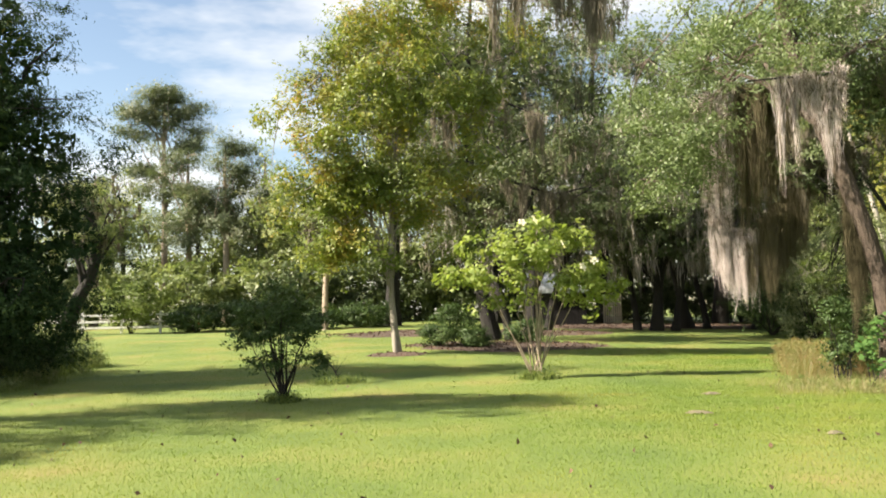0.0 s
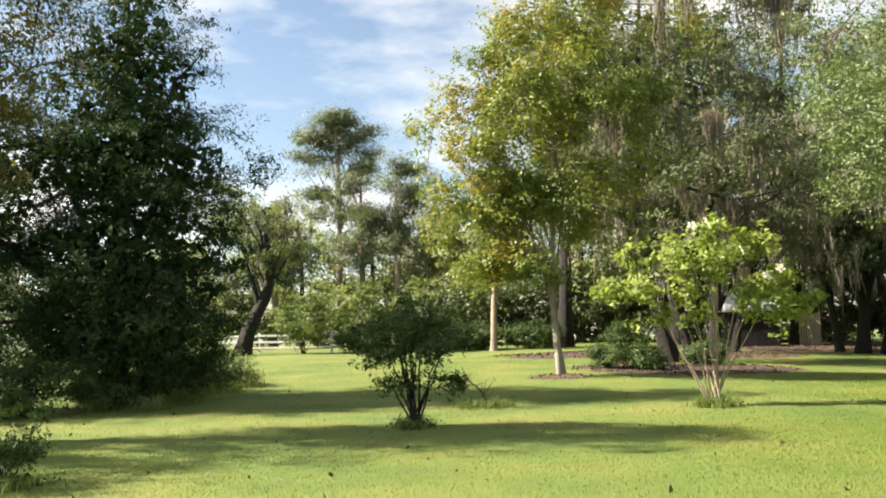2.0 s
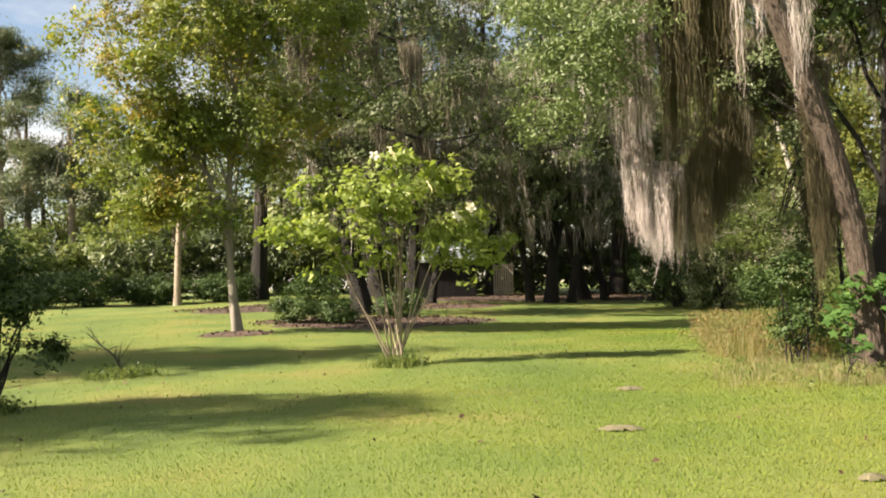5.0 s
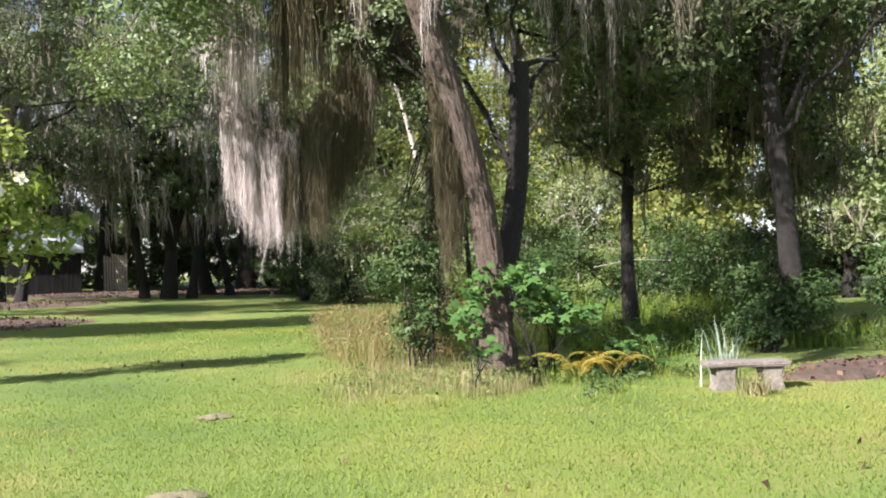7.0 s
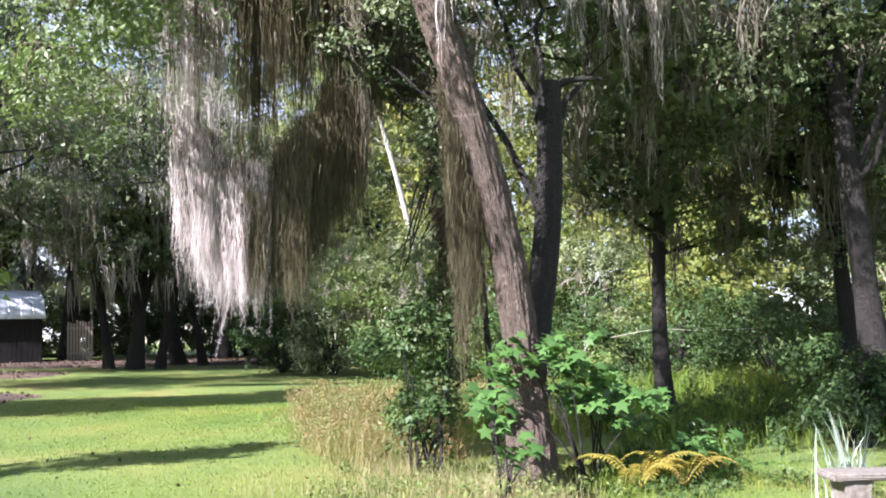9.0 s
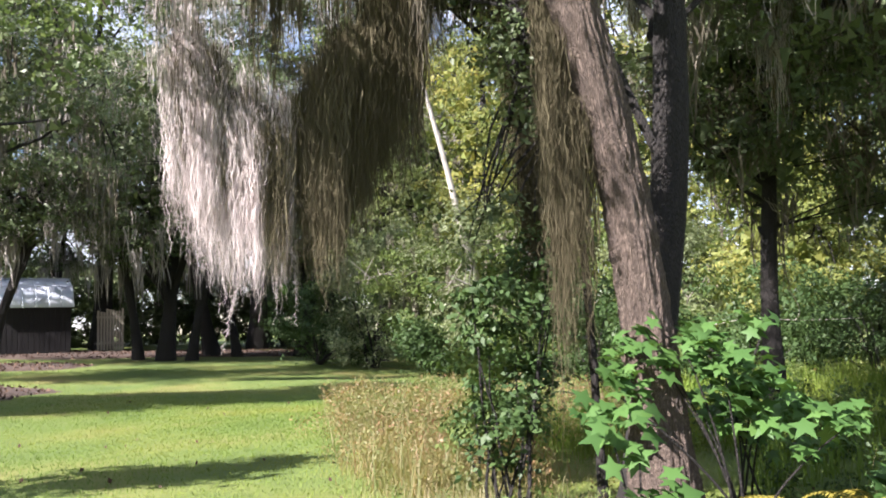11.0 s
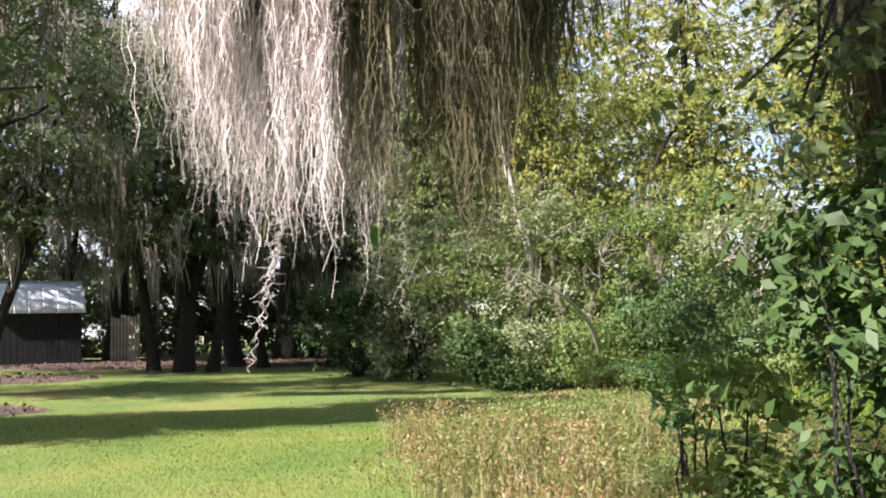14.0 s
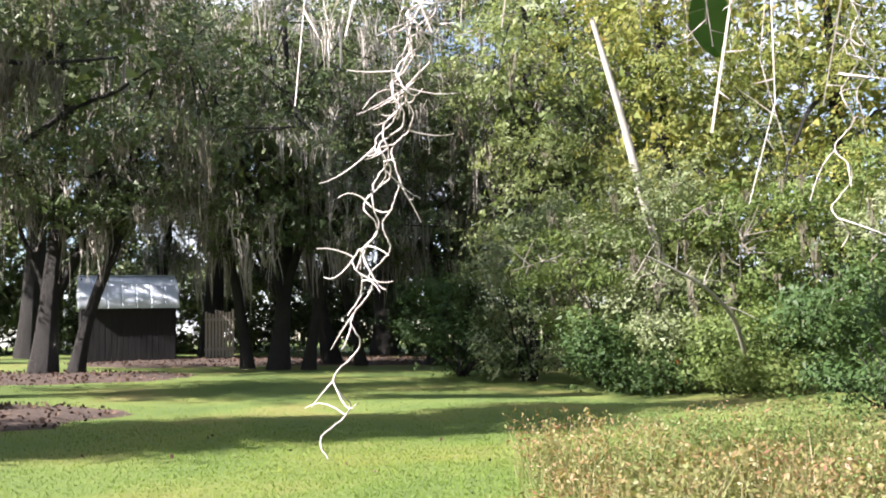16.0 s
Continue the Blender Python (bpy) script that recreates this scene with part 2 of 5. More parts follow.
def mesh(name, verts, faces, smooth=False):
    """A mesh from arrays; all faces have the same number of corners."""
    verts, faces = np.asarray(verts, np.float32), np.asarray(faces, np.int32)
    me = bpy.data.meshes.new(name)
    count, k = faces.shape
    me.vertices.add(len(verts))
    me.vertices.foreach_set("co", verts.ravel())
    me.loops.add(count * k)
    me.loops.foreach_set("vertex_index", faces.ravel())
    me.polygons.add(count)
    me.polygons.foreach_set("loop_start", np.arange(0, count * k, k, dtype=np.int32))
    if smooth:
        me.polygons.foreach_set("use_smooth", np.ones(count, bool))
    me.update(calc_edges=True)
    return me


def put(name, me, material, parent=None, label="", at=(0, 0, 0)):
    me.materials.append(material)
    ob = new(name, me)
    ob.location = at
    ob.parent = parent
    return tagged(ob, label)


def part(name, bm, material, parent=None, label="", at=(0, 0, 0)):
    me = bpy.data.meshes.new(name)
    bm.to_mesh(me)
    bm.free()
    return put(name, me, material, parent, label, at)


def thing(name, at, label, category, group="", kind=""):
    ob = new(name)
    ob.location, ob.empty_display_size = at, 0.2
    return tagged(ob, label, category, group, kind)


def box(bm, x0, y0, z0, x1, y1, z1, bevel=0.0):
    r = bmesh.ops.create_cube(bm, size=1, matrix=Matrix.Translation(((x0 + x1) / 2, (y0 + y1) / 2, (z0 + z1) / 2)) @ Matrix.Diagonal((x1 - x0, y1 - y0, z1 - z0, 1)))
    if bevel:
        edges = list({e for v in r["verts"] for e in v.link_edges})
        bmesh.ops.bevel(bm, geom=edges, offset=bevel, segments=2, affect="EDGES", profile=0.6)


def unit(v):
    return v / np.maximum(np.linalg.norm(v, axis=-1, keepdims=True), 1e-9)


def joined(pieces):
    """Arrays of (verts, faces) put together."""
    vs, fs, base = [], [], 0
    if len({np.shape(f)[1] for v, f in pieces}) > 1:
        pieces = [(v, f if np.shape(f)[1] == 3 else np.concatenate([np.asarray(f)[:, [0, 1, 2]], np.asarray(f)[:, [0, 2, 3]]])) for v, f in pieces]
    for v, f in pieces:
        vs.append(v)
        fs.append(np.asarray(f) + base)
        base += len(v)
    return np.concatenate(vs), np.concatenate(fs)


def tube(points, radii, sides=8, ridge=0.0, seed=0):
    """A tapered limb along the points, with uneven ridges."""
    p, r = np.asarray(points, float), np.asarray(radii, float)
    d = unit(np.gradient(p, axis=0))
    ref = np.where(np.abs(d[:, 2:3]) > 0.9, np.array([[1.0, 0, 0]]), np.array([[0, 0, 1.0]]))
    if np.abs(d[:, 2]).mean() > 0.6:
        ref = np.tile(np.array([[1.0, 0.15, 0]]), (len(p), 1))
    a = unit(np.cross(d, ref))
    b = np.cross(d, a)
    ang = np.arange(sides) * 2 * math.pi / sides
    rr = np.tile(r[:, None], (1, sides))
    if ridge:
        g = np.random.RandomState(seed)
        ph = g.rand(4) * 6
        k = np.arange(len(p))[:, None]
        rr = rr * (1 + ridge * (np.sin(3 * ang + ph[0] + 0.2 * k) + 0.6 * np.sin(5 * ang + ph[1] - 0.15 * k)) + ridge * 0.5 * g.randn(len(p), sides))
    v = p[:, None] + rr[..., None] * (np.cos(ang)[None, :, None] * a[:, None] + np.sin(ang)[None, :, None] * b[:, None])
    n = len(p)
    i, j = np.meshgrid(np.arange(n - 1), np.arange(sides), indexing="ij")
    f = np.stack([i * sides + j, i * sides + (j + 1) % sides, (i + 1) * sides + (j + 1) % sides, (i + 1) * sides + j], -1).reshape(-1, 4)
    return v.reshape(-1, 3), f


def furrowed(path, sides=96, rows=250, depth=0.022, seed=0):
    """A near trunk with long, wandering furrows in its bark."""
    g = np.random.RandomState(seed)
    p = np.stack([np.interp(np.linspace(0, 1, rows) ** 1.7, np.linspace(0, 1, len(path)), path[:, k]) for k in range(4)], 1)
    v, f = tube(p[:, :3], p[:, 3], sides)
    v = v.reshape(rows, sides, 3)
    ang, row = np.meshgrid(np.arange(sides) * 2 * math.pi / sides, np.linspace(0, 1, rows) ** 1.7 * path[-1, 2])
    drift = 0.9 * np.sin(2 * ang + 3.1 * row) + 0.7 * np.sin(5 * ang - 4.7 * row + 1) + 0.5 * np.sin(9 * ang + 7.3 * row + 2)
    ridge = np.abs(np.sin(11 * ang + drift)) * (0.65 + 0.35 * np.sin(17 * row + 6 * np.sin(3 * ang) + 2 * drift))
    ridge = ridge + 0.25 * np.abs(np.sin(23 * ang - 1.7 * drift + 9 * row)) + 0.12 * g.randn(rows, sides)
    out_d = unit(v - p[:, None, :3])
    v = v + out_d * (depth * (ridge - 0.6))[..., None]
    return v.reshape(-1, 3), f


def bend(p0, p1, p2, n=8, wob=0.0, g=None):
    """A curve from p0 past p1 to p2."""
    s = np.linspace(0, 1, n)[:, None]
    c = (1 - s) ** 2 * np.asarray(p0, float) + 2 * s * (1 - s) * np.asarray(p1, float) + s * s * np.asarray(p2, float)
    if wob:
        c[1:-1] += g.randn(n - 2, 3) * wob
    return c


def smooth_path(points, n):
    """Points and radii (x, y, z, r) drawn out to n rows with soft bends."""
    p = np.asarray(points, float)
    t = np.concatenate([[0], np.cumsum(np.linalg.norm(np.diff(p[:, :3], axis=0), axis=1))])
    q = np.linspace(0, t[-1], n)
    c = np.stack([np.interp(q, t, p[:, k]) for k in range(4)], 1)
    for _ in range(3):
        c[1:-1] = (c[:-2] + 2 * c[1:-1] + c[2:]) / 4
    return c


def leaf_cards(P, size, g, aspect=0.55, fold=0.18, droop=0.35, spread=0.35):
    """A folded four-cornered leaf at each point."""
    n = len(P)
    a = g.randn(n, 3)
    a[:, 2] -= droop
    a = unit(a)
    s = unit(np.cross(a, g.randn(n, 3)))
    u = np.cross(a, s)
    L = (size * (1 + spread * g.randn(n)).clip(0.45, 1.9))[:, None]
    v = np.empty((n, 4, 3), np.float32)
    v[:, 0] = P - a * L * 0.5
    v[:, 1] = P + s * L * aspect * 0.5 + u * L * fold
    v[:, 2] = P + a * L * 0.5
    v[:, 3] = P - s * L * aspect * 0.5 + u * L * fold
    return v.reshape(-1, 3), np.arange(n * 4).reshape(n, 4)


def crown_points(blobs, count, g, inner=0.45, rough=0.22, pull=0.74):
    """Places of leaf clumps, thicker towards the outside of uneven round masses, and the way out at each."""
    b = np.asarray(blobs, float)
    w = b[:, 3] * b[:, 4] * b[:, 5]
    k = g.choice(len(b), count, p=w / w.sum())
    d = unit(g.randn(count, 3))
    r = inner + (1 - inner) * g.rand(count) ** 0.6
    lump = 1 + rough * (np.sin(3.1 * d[:, 0] + 2.0 * k) + np.sin(4.3 * d[:, 1] + k) + np.sin(3.7 * d[:, 2] + 1.7 * k)) / 1.5
    P = b[k, :3] + d * b[k, 3:6] * (r * lump)[:, None]
    bough = P[g.permutation(count)[: max(3, count // 9)]]
    own = bough[np.argmin(((P[:, None] - bough[None]) ** 2).sum(-1), 1)]
    return own + (P - own) * (pull, pull, pull * 0.81), unit(0.6 * d + 0.7 * unit(P - own + 1e-6))


def clump_points(blobs, count, g, inner=0.45, rough=0.22):
    return crown_points(blobs, count, g, inner, rough)[0]


def set_leaves(P, N, size, g, aspect=0.55, wild=0.55, droop=0.35, spread=0.35, fold=0.12):
    """A leaf at each point, its face turned roughly along N: folded diamonds where small, plain triangles where far."""
    n = len(P)
    up = unit(N + wild * g.randn(n, 3))
    a = unit(np.cross(up, g.randn(n, 3)))
    s = np.cross(up, a)
    a = a - np.array([0, 0, droop * 0.6])
    L = (size * (1 + spread * g.randn(n)).clip(0.45, 1.9))[:, None]
    if size < 0.055:
        v = np.stack([P - a * L * 0.5, P + s * L * aspect * 0.5 + up * L * fold, P + a * L * 0.5, P - s * L * aspect * 0.5 + up * L * fold], 1)
        return v.reshape(-1, 3), np.arange(n * 4).reshape(n, 4)
    v = np.stack([P + a * L * 0.55, P - a * L * 0.45 + s * L * aspect * 0.5, P - a * L * 0.45 - s * L * aspect * 0.5], 1)
    return v.reshape(-1, 3), np.arange(n * 3).reshape(n, 3)


def leaf_mass(centres, per, radius, size, g, flat=0.6, aspect=0.55, droop=0.35, out_d=None):
    """Leaves in sprigs, sprigs in clumps: each sprig a tight tuft that faces outwards and up."""
    n = len(centres)
    more, shrink = (1.5, 0.82) if size < 0.09 else (2.3, 0.64)
    per = int(per * more)
    size = size * shrink
    sprigs = max(4, per // 9)
    rad = radius * (0.55 + 0.8 * g.rand(n))
    sp = g.randn(n, sprigs, 3) * np.array([1, 1, flat]) * rad[:, None, None] * 0.6
    k = g.randint(0, sprigs, (n, per))
    own = np.take_along_axis(sp, k[..., None].repeat(3, 2), 1)
    P = centres[:, None] + own + g.randn(n, per, 3) * np.array([1, 1, 0.6]) * (rad * 0.17 + size * 0.4)[:, None, None]
    N = 0.5 * unit(own) + np.array([0, 0, 0.7])
    if out_d is not None:
        N = N + 0.7 * out_d[:, None]
    return set_leaves(P.reshape(-1, 3), N.reshape(-1, 3), size, g, aspect, droop=droop)


def moss_strands(anchors, length, strands, g, spread=0.12, width=0.02, segs=6, wave=0.02, gather=0.5, curl=0.0, full=0.35):
    """Hanging beards: ribbons that start round each anchor and thin out downwards."""
    n = len(anchors)
    L = np.broadcast_to(np.asarray(length, float), (n,))
    off = g.randn(n, strands, 2) * spread
    near = np.exp(-(off ** 2).sum(-1) / (2 * (1.2 * spread) ** 2))
    ll = L[:, None] * (full + (1 - full) * g.rand(n, strands)) * (0.3 + 0.7 * near)
    s = np.linspace(0, 1, segs + 1)
    x = anchors[:, None, None, :].repeat(strands, 1).repeat(segs + 1, 2).astype(float)
    pull = 1 - gather * s
    step = np.cumsum(g.randn(n, strands, segs + 1, 2) * wave, axis=2)
    x[..., :2] += off[:, :, None] * pull[None, None, :, None] + step + g.randn(n, strands, segs + 1, 2) * curl * 0.8
    if curl:
        turn = ll[..., None] * s / 0.24 * 6.283 + 6.283 * g.rand(n, strands, 1)
        amp = curl * (0.4 + 0.9 * g.rand(n, strands, 1)) * (0.35 + s)
        x[..., 0] += amp * np.cos(turn)
        x[..., 1] += amp * np.sin(turn * 1.13)
    x[..., 2] += 0.25 * spread * g.randn(n, strands)[..., None] - ll[..., None] * s
    ang = g.rand(n, strands)[..., None] * 6.28 + np.cumsum(g.randn(n, strands, segs + 1) * 0.5, axis=2)
    w = width * (0.5 + g.rand(n, strands))[..., None] * (0.25 + 0.75 * np.sin(math.pi * (0.15 + 0.8 * s)))
    side = np.stack([np.cos(ang) * w, np.sin(ang) * w, np.zeros_like(w)], -1) * 0.5
    v = np.stack([x - side, x + side], 3).reshape(-1, 3)
    i = np.arange(n * strands)[:, None] * (segs + 1) * 2 + np.arange(segs)[None] * 2
    return v, np.stack([i, i + 1, i + 3, i + 2], -1).reshape(-1, 4)


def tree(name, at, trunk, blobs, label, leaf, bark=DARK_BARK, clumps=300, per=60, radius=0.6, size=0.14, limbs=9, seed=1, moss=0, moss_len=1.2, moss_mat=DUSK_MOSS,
         sides=12, flat=0.6, aspect=0.55, limb_r=0.4, from_h=0.45, category="tree", group="", moss_width=0.035, strands=14, inner=0.45, twig=0.016, droop=0.35, core=0, rough=0.22, pull=0.74):
    """A tree: tapered trunk, limbs that reach into the crown, twigs, leaf clumps with gaps, and beards of moss."""
    g = np.random.RandomState(seed)
    z = float(ground_z(at[0], at[1])) if len(at) == 2 else at[2]
    root = thing(name, (at[0], at[1], z - 0.03), label, category, group)
    path = smooth_path(trunk, 14)
    path[0, 3] *= 1.35
    path[1, 3] *= 1.1
    shape = furrowed(path, seed=seed) if sides > 20 else tube(path[:, :3], path[:, 3], sides, 0.05, seed)
    put("trunk", mesh("trunk", *shape, smooth=True), bark, root)
    centres, out_d = crown_points(blobs, clumps, g, inner, rough, pull)
    ends = centres[g.permutation(clumps)[:limbs]]
    reach = []
    for e in ends:
        k = int(np.clip(14 * (from_h + (1 - from_h) * g.rand() ** 1.2) - 1, 2, 12))
        s = path[k, :3]
        mid = (s + e) / 2 + np.array([0, 0, 0.18 * np.linalg.norm(e - s)]) + g.randn(3) * 0.15
        c = bend(s, mid, e, 9, 0.05, g)
        r0 = max(path[k, 3] * (0.3 + limb_r * g.rand()), 0.02)
        put("limb", mesh("limb", *tube(c, np.linspace(r0, 0.012, 9), 6, 0.04, seed), smooth=True), bark, root)
        reach.append(c)
    nodes = np.concatenate([c[3:] for c in reach] + [path[8:, :3]])
    twigs = []
    for e in centres[:: max(1, clumps // (140 if size < 0.13 else 70))]:
        s = nodes[np.argmin(((nodes - e) ** 2).sum(1))]
        twigs.append(tube(bend(s, (s + e) / 2 + g.randn(3) * 0.12, e, 5), np.linspace(twig, twig * 0.35, 5), 4))
    tagged(put("twig_mass", mesh("twig_mass", *joined(twigs)), bark, root), kind="stuff")
    leafage = [leaf_mass(centres, per, radius, size, g, flat, aspect, droop, out_d)]
    if core:
        deep = np.asarray(blobs, float) * (1, 1, 1, 0.64, 0.64, 0.64)
        inside, way = crown_points(deep, int(core * 2), g, 0.2)
        leafage.append(set_leaves(inside, way, size * (0.9 if size < 0.09 else 1.3), g, 0.8))
    put("crown", mesh("crown", *joined(leafage)), leaf, root)
    if moss:
        low = centres[g.permutation(clumps)[: moss % clumps if moss < clumps else clumps]]
        hang = low + g.randn(len(low), 3) * 0.2
        put("hanging_moss", mesh("hanging_moss", *moss_strands(hang, moss_len * (0.2 + 0.9 * g.rand(len(hang)) ** 1.8), strands, g, 0.10 + 0.04 * moss_len, moss_width, 4, 0.03, 0.75)), moss_mat, root, "grey beards of hanging moss")["kind"] = "stuff"
    return root


def bush(name, at, blobs, label, leaf, clumps=120, per=50, radius=0.25, size=0.08, stems=9, seed=1, bark=DARK_BARK, stem_r=0.018, fan=0.25, category="shrub", group="", aspect=0.55, inner=0.5, kind=""):
    """A shrub: many stems from one foot, and leaf clumps."""
    g = np.random.RandomState(seed)
    root = thing(name, (at[0], at[1], float(ground_z(at[0], at[1])) - 0.02), label, category, group, kind)
    centres, out_d = crown_points(blobs, clumps, g, inner, pull=0.66)
    for e in centres[:stems]:
        s = np.array([*(g.randn(2) * 0.06), 0.0])
        mid = (s + e) / 2 + np.array([*(-fan * e[:2] * 0.5), 0.1])
        put("stem", mesh("stem", *tube(bend(s, mid, e, 8, 0.015, g), np.linspace(stem_r * (0.7 + 0.6 * g.rand()), 0.004, 8), 6), smooth=True), bark, root)
    put("foliage", mesh("foliage", *leaf_mass(centres, per, radius, size, g, 0.7, aspect, 0.35, out_d)), leaf, root)
    return root


def blades(P, height, g, width=0.008, lean=0.35, segs=2):
    """Grass blades: tapered strips that bow over."""
    n = len(P)
    h = height * (0.5 + g.rand(n))
    a = g.rand(n) * 6.283
    out_d = np.stack([np.cos(a), np.sin(a)], 1)
    b = a + 1.57 + g.randn(n) * 0.4
    sd = np.stack([np.cos(b), np.sin(b)], 1)
    s = np.linspace(0, 1, segs + 1)
    x = np.zeros((n, segs + 1, 3))
    x[..., :2] = P[:, None, :2] + out_d[:, None] * (h * lean * (0.4 + g.rand(n)))[:, None, None] * (s ** 1.8)[None, :, None]
    x[..., 2] = P[:, None, 2] + h[:, None] * s * (1 - 0.15 * s)
    w = width * (0.6 + 0.8 * g.rand(n))[:, None] * (1 - 0.93 * s ** 1.5)[None]
    side = np.zeros_like(x)
    side[..., :2] = sd[:, None] * w[..., None] * 0.5
    if segs == 1:
        return np.stack([x[:, 0] - side[:, 0], x[:, 0] + side[:, 0], x[:, 1]], 1).reshape(-1, 3), np.arange(n * 3).reshape(n, 3)
    v = np.stack([x - side, x + side], 2).reshape(-1, 3)
    i = np.arange(n)[:, None] * (segs + 1) * 2 + np.arange(segs)[None] * 2
    return v, np.stack([i, i + 1, i + 3, i + 2], -1).reshape(-1, 4)


def scatter(n, x0, x1, y0, y1, g, lift=0.0, blur=0.0):
    x, y = g.uniform(x0, x1, n) + blur * g.randn(n), g.uniform(y0, y1, n) + blur * g.randn(n)
    return np.stack([x, y, ground_z(x, y) + lift], 1)


# ---- ground ----
gx = np.unique(np.concatenate([np.linspace(-700, -60, 12), np.linspace(-60, 60, 121), np.linspace(60, 700, 12)]))
gy = np.unique(np.concatenate([np.linspace(-600, -10, 12), np.linspace(-10, 80, 91), np.linspace(80, 900, 14)]))
X, Y = np.meshgrid(gx, gy)
gi, gj = np.meshgrid(np.arange(len(gy) - 1), np.arange(len(gx) - 1), indexing="ij")
w = len(gx)
put("ground", mesh("ground", np.stack([X, Y, ground_z(X, Y)], -1).reshape(-1, 3), np.stack([gi * w + gj, gi * w + gj + 1, (gi + 1) * w + gj + 1, (gi + 1) * w + gj], -1).reshape(-1, 4), smooth=True), GROUND)
tagged(bpy.data.objects["ground"], "mown green lawn with worn yellowish patches", "ground", kind="structure")

g = np.random.RandomState(2)
grass_v, grass_f = joined([blades(scatter(120000, -9, 10.5, 4.5, 13, g, 0.0, 0.6), 0.03, g, 0.006, 0.7, 1), blades(scatter(90000, 2, 9.5, 10.5, 18, g, 0.0, 1.2), 0.028, g, 0.006, 0.8, 1), blades(scatter(60000, 5, 12, 21, 30, g, 0.0, 1.5), 0.028, g, 0.009, 0.8, 1), blades(scatter(70000, -12, 12, 13, 28, g, 0.0, 0.6), 0.025, g, 0.009, 0.7, 1),
                           blades(scatter(30000, -14, 15, 28, 40, g), 0.025, g, 0.014, 0.7, 1)])
tagged(put("lawn_grass", mesh("lawn_grass", grass_v, grass_f), LAWN), "short mown green grass blades", "grass", kind="stuff")

# ---- the far side: pines, woods and a rail fence ----
def pine(at, top, crown_from, r, seed, label, per=80, dome=()):
    h = top
    g = np.random.RandomState(seed)
    blobs = []
    for k in range(9):
        s = k / 8
        zz = crown_from + (h - crown_from) * s
        q = r * (0.55 + 0.6 * math.sin(math.pi * (0.25 + 0.65 * s)))
        a = g.rand() * 6.28
        blobs.append((0.45 * q * math.cos(a), 0.45 * q * math.sin(a), zz, 0.7 * q, 0.7 * q, 0.35 * q))
    blobs = list(dome) or blobs
    return tree("pine_tree", at, [(0, 0, 0, 0.26), (0.15, 0, h * 0.4, 0.2), (0.0, 0.1, h * 0.75, 0.14), (0.1, 0, h * 0.97, 0.05)], blobs, label, PINE, PALE_BARK, clumps=int(34 * r), per=per, radius=0.75, size=0.28,
                limbs=30, seed=seed, aspect=0.3, from_h=0.55, group="pines beyond the lawn", sides=8, twig=0.03, flat=0.5, inner=0.3, limb_r=0.15, rough=0.4, pull=0.95)


pine((-19.9, 63.4), 17.4, 11.2, 3.4, 11, "tall slender pine with a high rounded crown", 150,
     [(0, 0, 16.4, 2.1, 2.0, 0.8), (-1.6, 0, 15.2, 1.4, 1.4, 0.7), (1.8, 0, 15.3, 1.5, 1.4, 0.8), (2.9, 0, 13.8, 1.3, 1.3, 0.6), (-1.9, 0, 13.4, 1.2, 1.2, 0.5), (0.6, 0, 14.2, 1.2, 1.2, 0.6), (1.9, 0, 12.2, 1.2, 1.2, 0.5), (-1.8, 0, 11.0, 1.4, 1.2, 0.5), (1.4, 0, 10.0, 1.2, 1.2, 0.5), (-1.2, 0, 9.0, 1.3, 1.2, 0.5), (2.2, 0, 8.6, 1.2, 1.2, 0.5)])
pine((-14.7, 60), 12.6, 6.5, 2.0, 12, "slim pine with a narrow ragged crown", 130)
pine((-17.5, 61), 12.0, 5.5, 2.2, 13, "slim pine with a narrow ragged crown", 130)
pine((-12.2, 61), 11.8, 5.0, 2.2, 14, "slim pine with a narrow ragged crown", 130)
pine((-23.5, 60), 10.5, 5.0, 2.4, 15, "slim pine with a narrow ragged crown", 130)

for k, (x, y, h, r, mat) in enumerate([(-34, 62, 8, 4, WOODS), (-28, 58, 7, 4, WOODS), (-24, 66, 9, 4.5, WOODS), (-19, 68, 9, 4.5, WOODS), (-14, 67, 9, 4.5, WOODS), (-9.5, 60, 10, 4, WOODS), (-8, 66, 10, 4.5, OAK), (-3, 66, 10, 5, OAK), (-44, 56, 9, 5, WOODS)]):
    tree("woodland_tree", (x, y), [(0, 0, 0, 0.25), (0.4, 0, h * 0.5, 0.18), (0.1, 0, h, 0.05)], [(0, 0, h * 0.62, r, r, h * 0.42), (1.5, -1, h * 0.35, r * 0.7, r * 0.7, h * 0.3)],
         "woodland tree with a grey-green crown beyond the lawn", mat, clumps=210, per=26, radius=0.75, size=0.34, limbs=7, seed=30 + k, group="woodland beyond the lawn", moss=40, moss_len=1.6, moss_width=0.08, strands=6, sides=8, twig=0.03)
tree("bent_oak", (-19.9, 47), [(0, 0, 0, 0.42), (0.4, 0, 1.6, 0.36), (1.5, 0, 3.2, 0.3), (1.7, 0, 5.0, 0.24), (1.3, 0, 6.5, 0.15)], [(0.8, 0, 6.6, 3.0, 2.5, 1.6), (-1.0, 0, 8.3, 2.2, 2, 1.3), (3.2, 0, 8.6, 1.8, 1.5, 0.5), (2.5, 0, 4.6, 2.2, 2, 1.2)],
     "crooked old oak with grey leaves and moss", WOODS, clumps=150, per=34, radius=0.5, size=0.2, limbs=10, seed=51, moss=60, moss_len=1.5, moss_width=0.06)
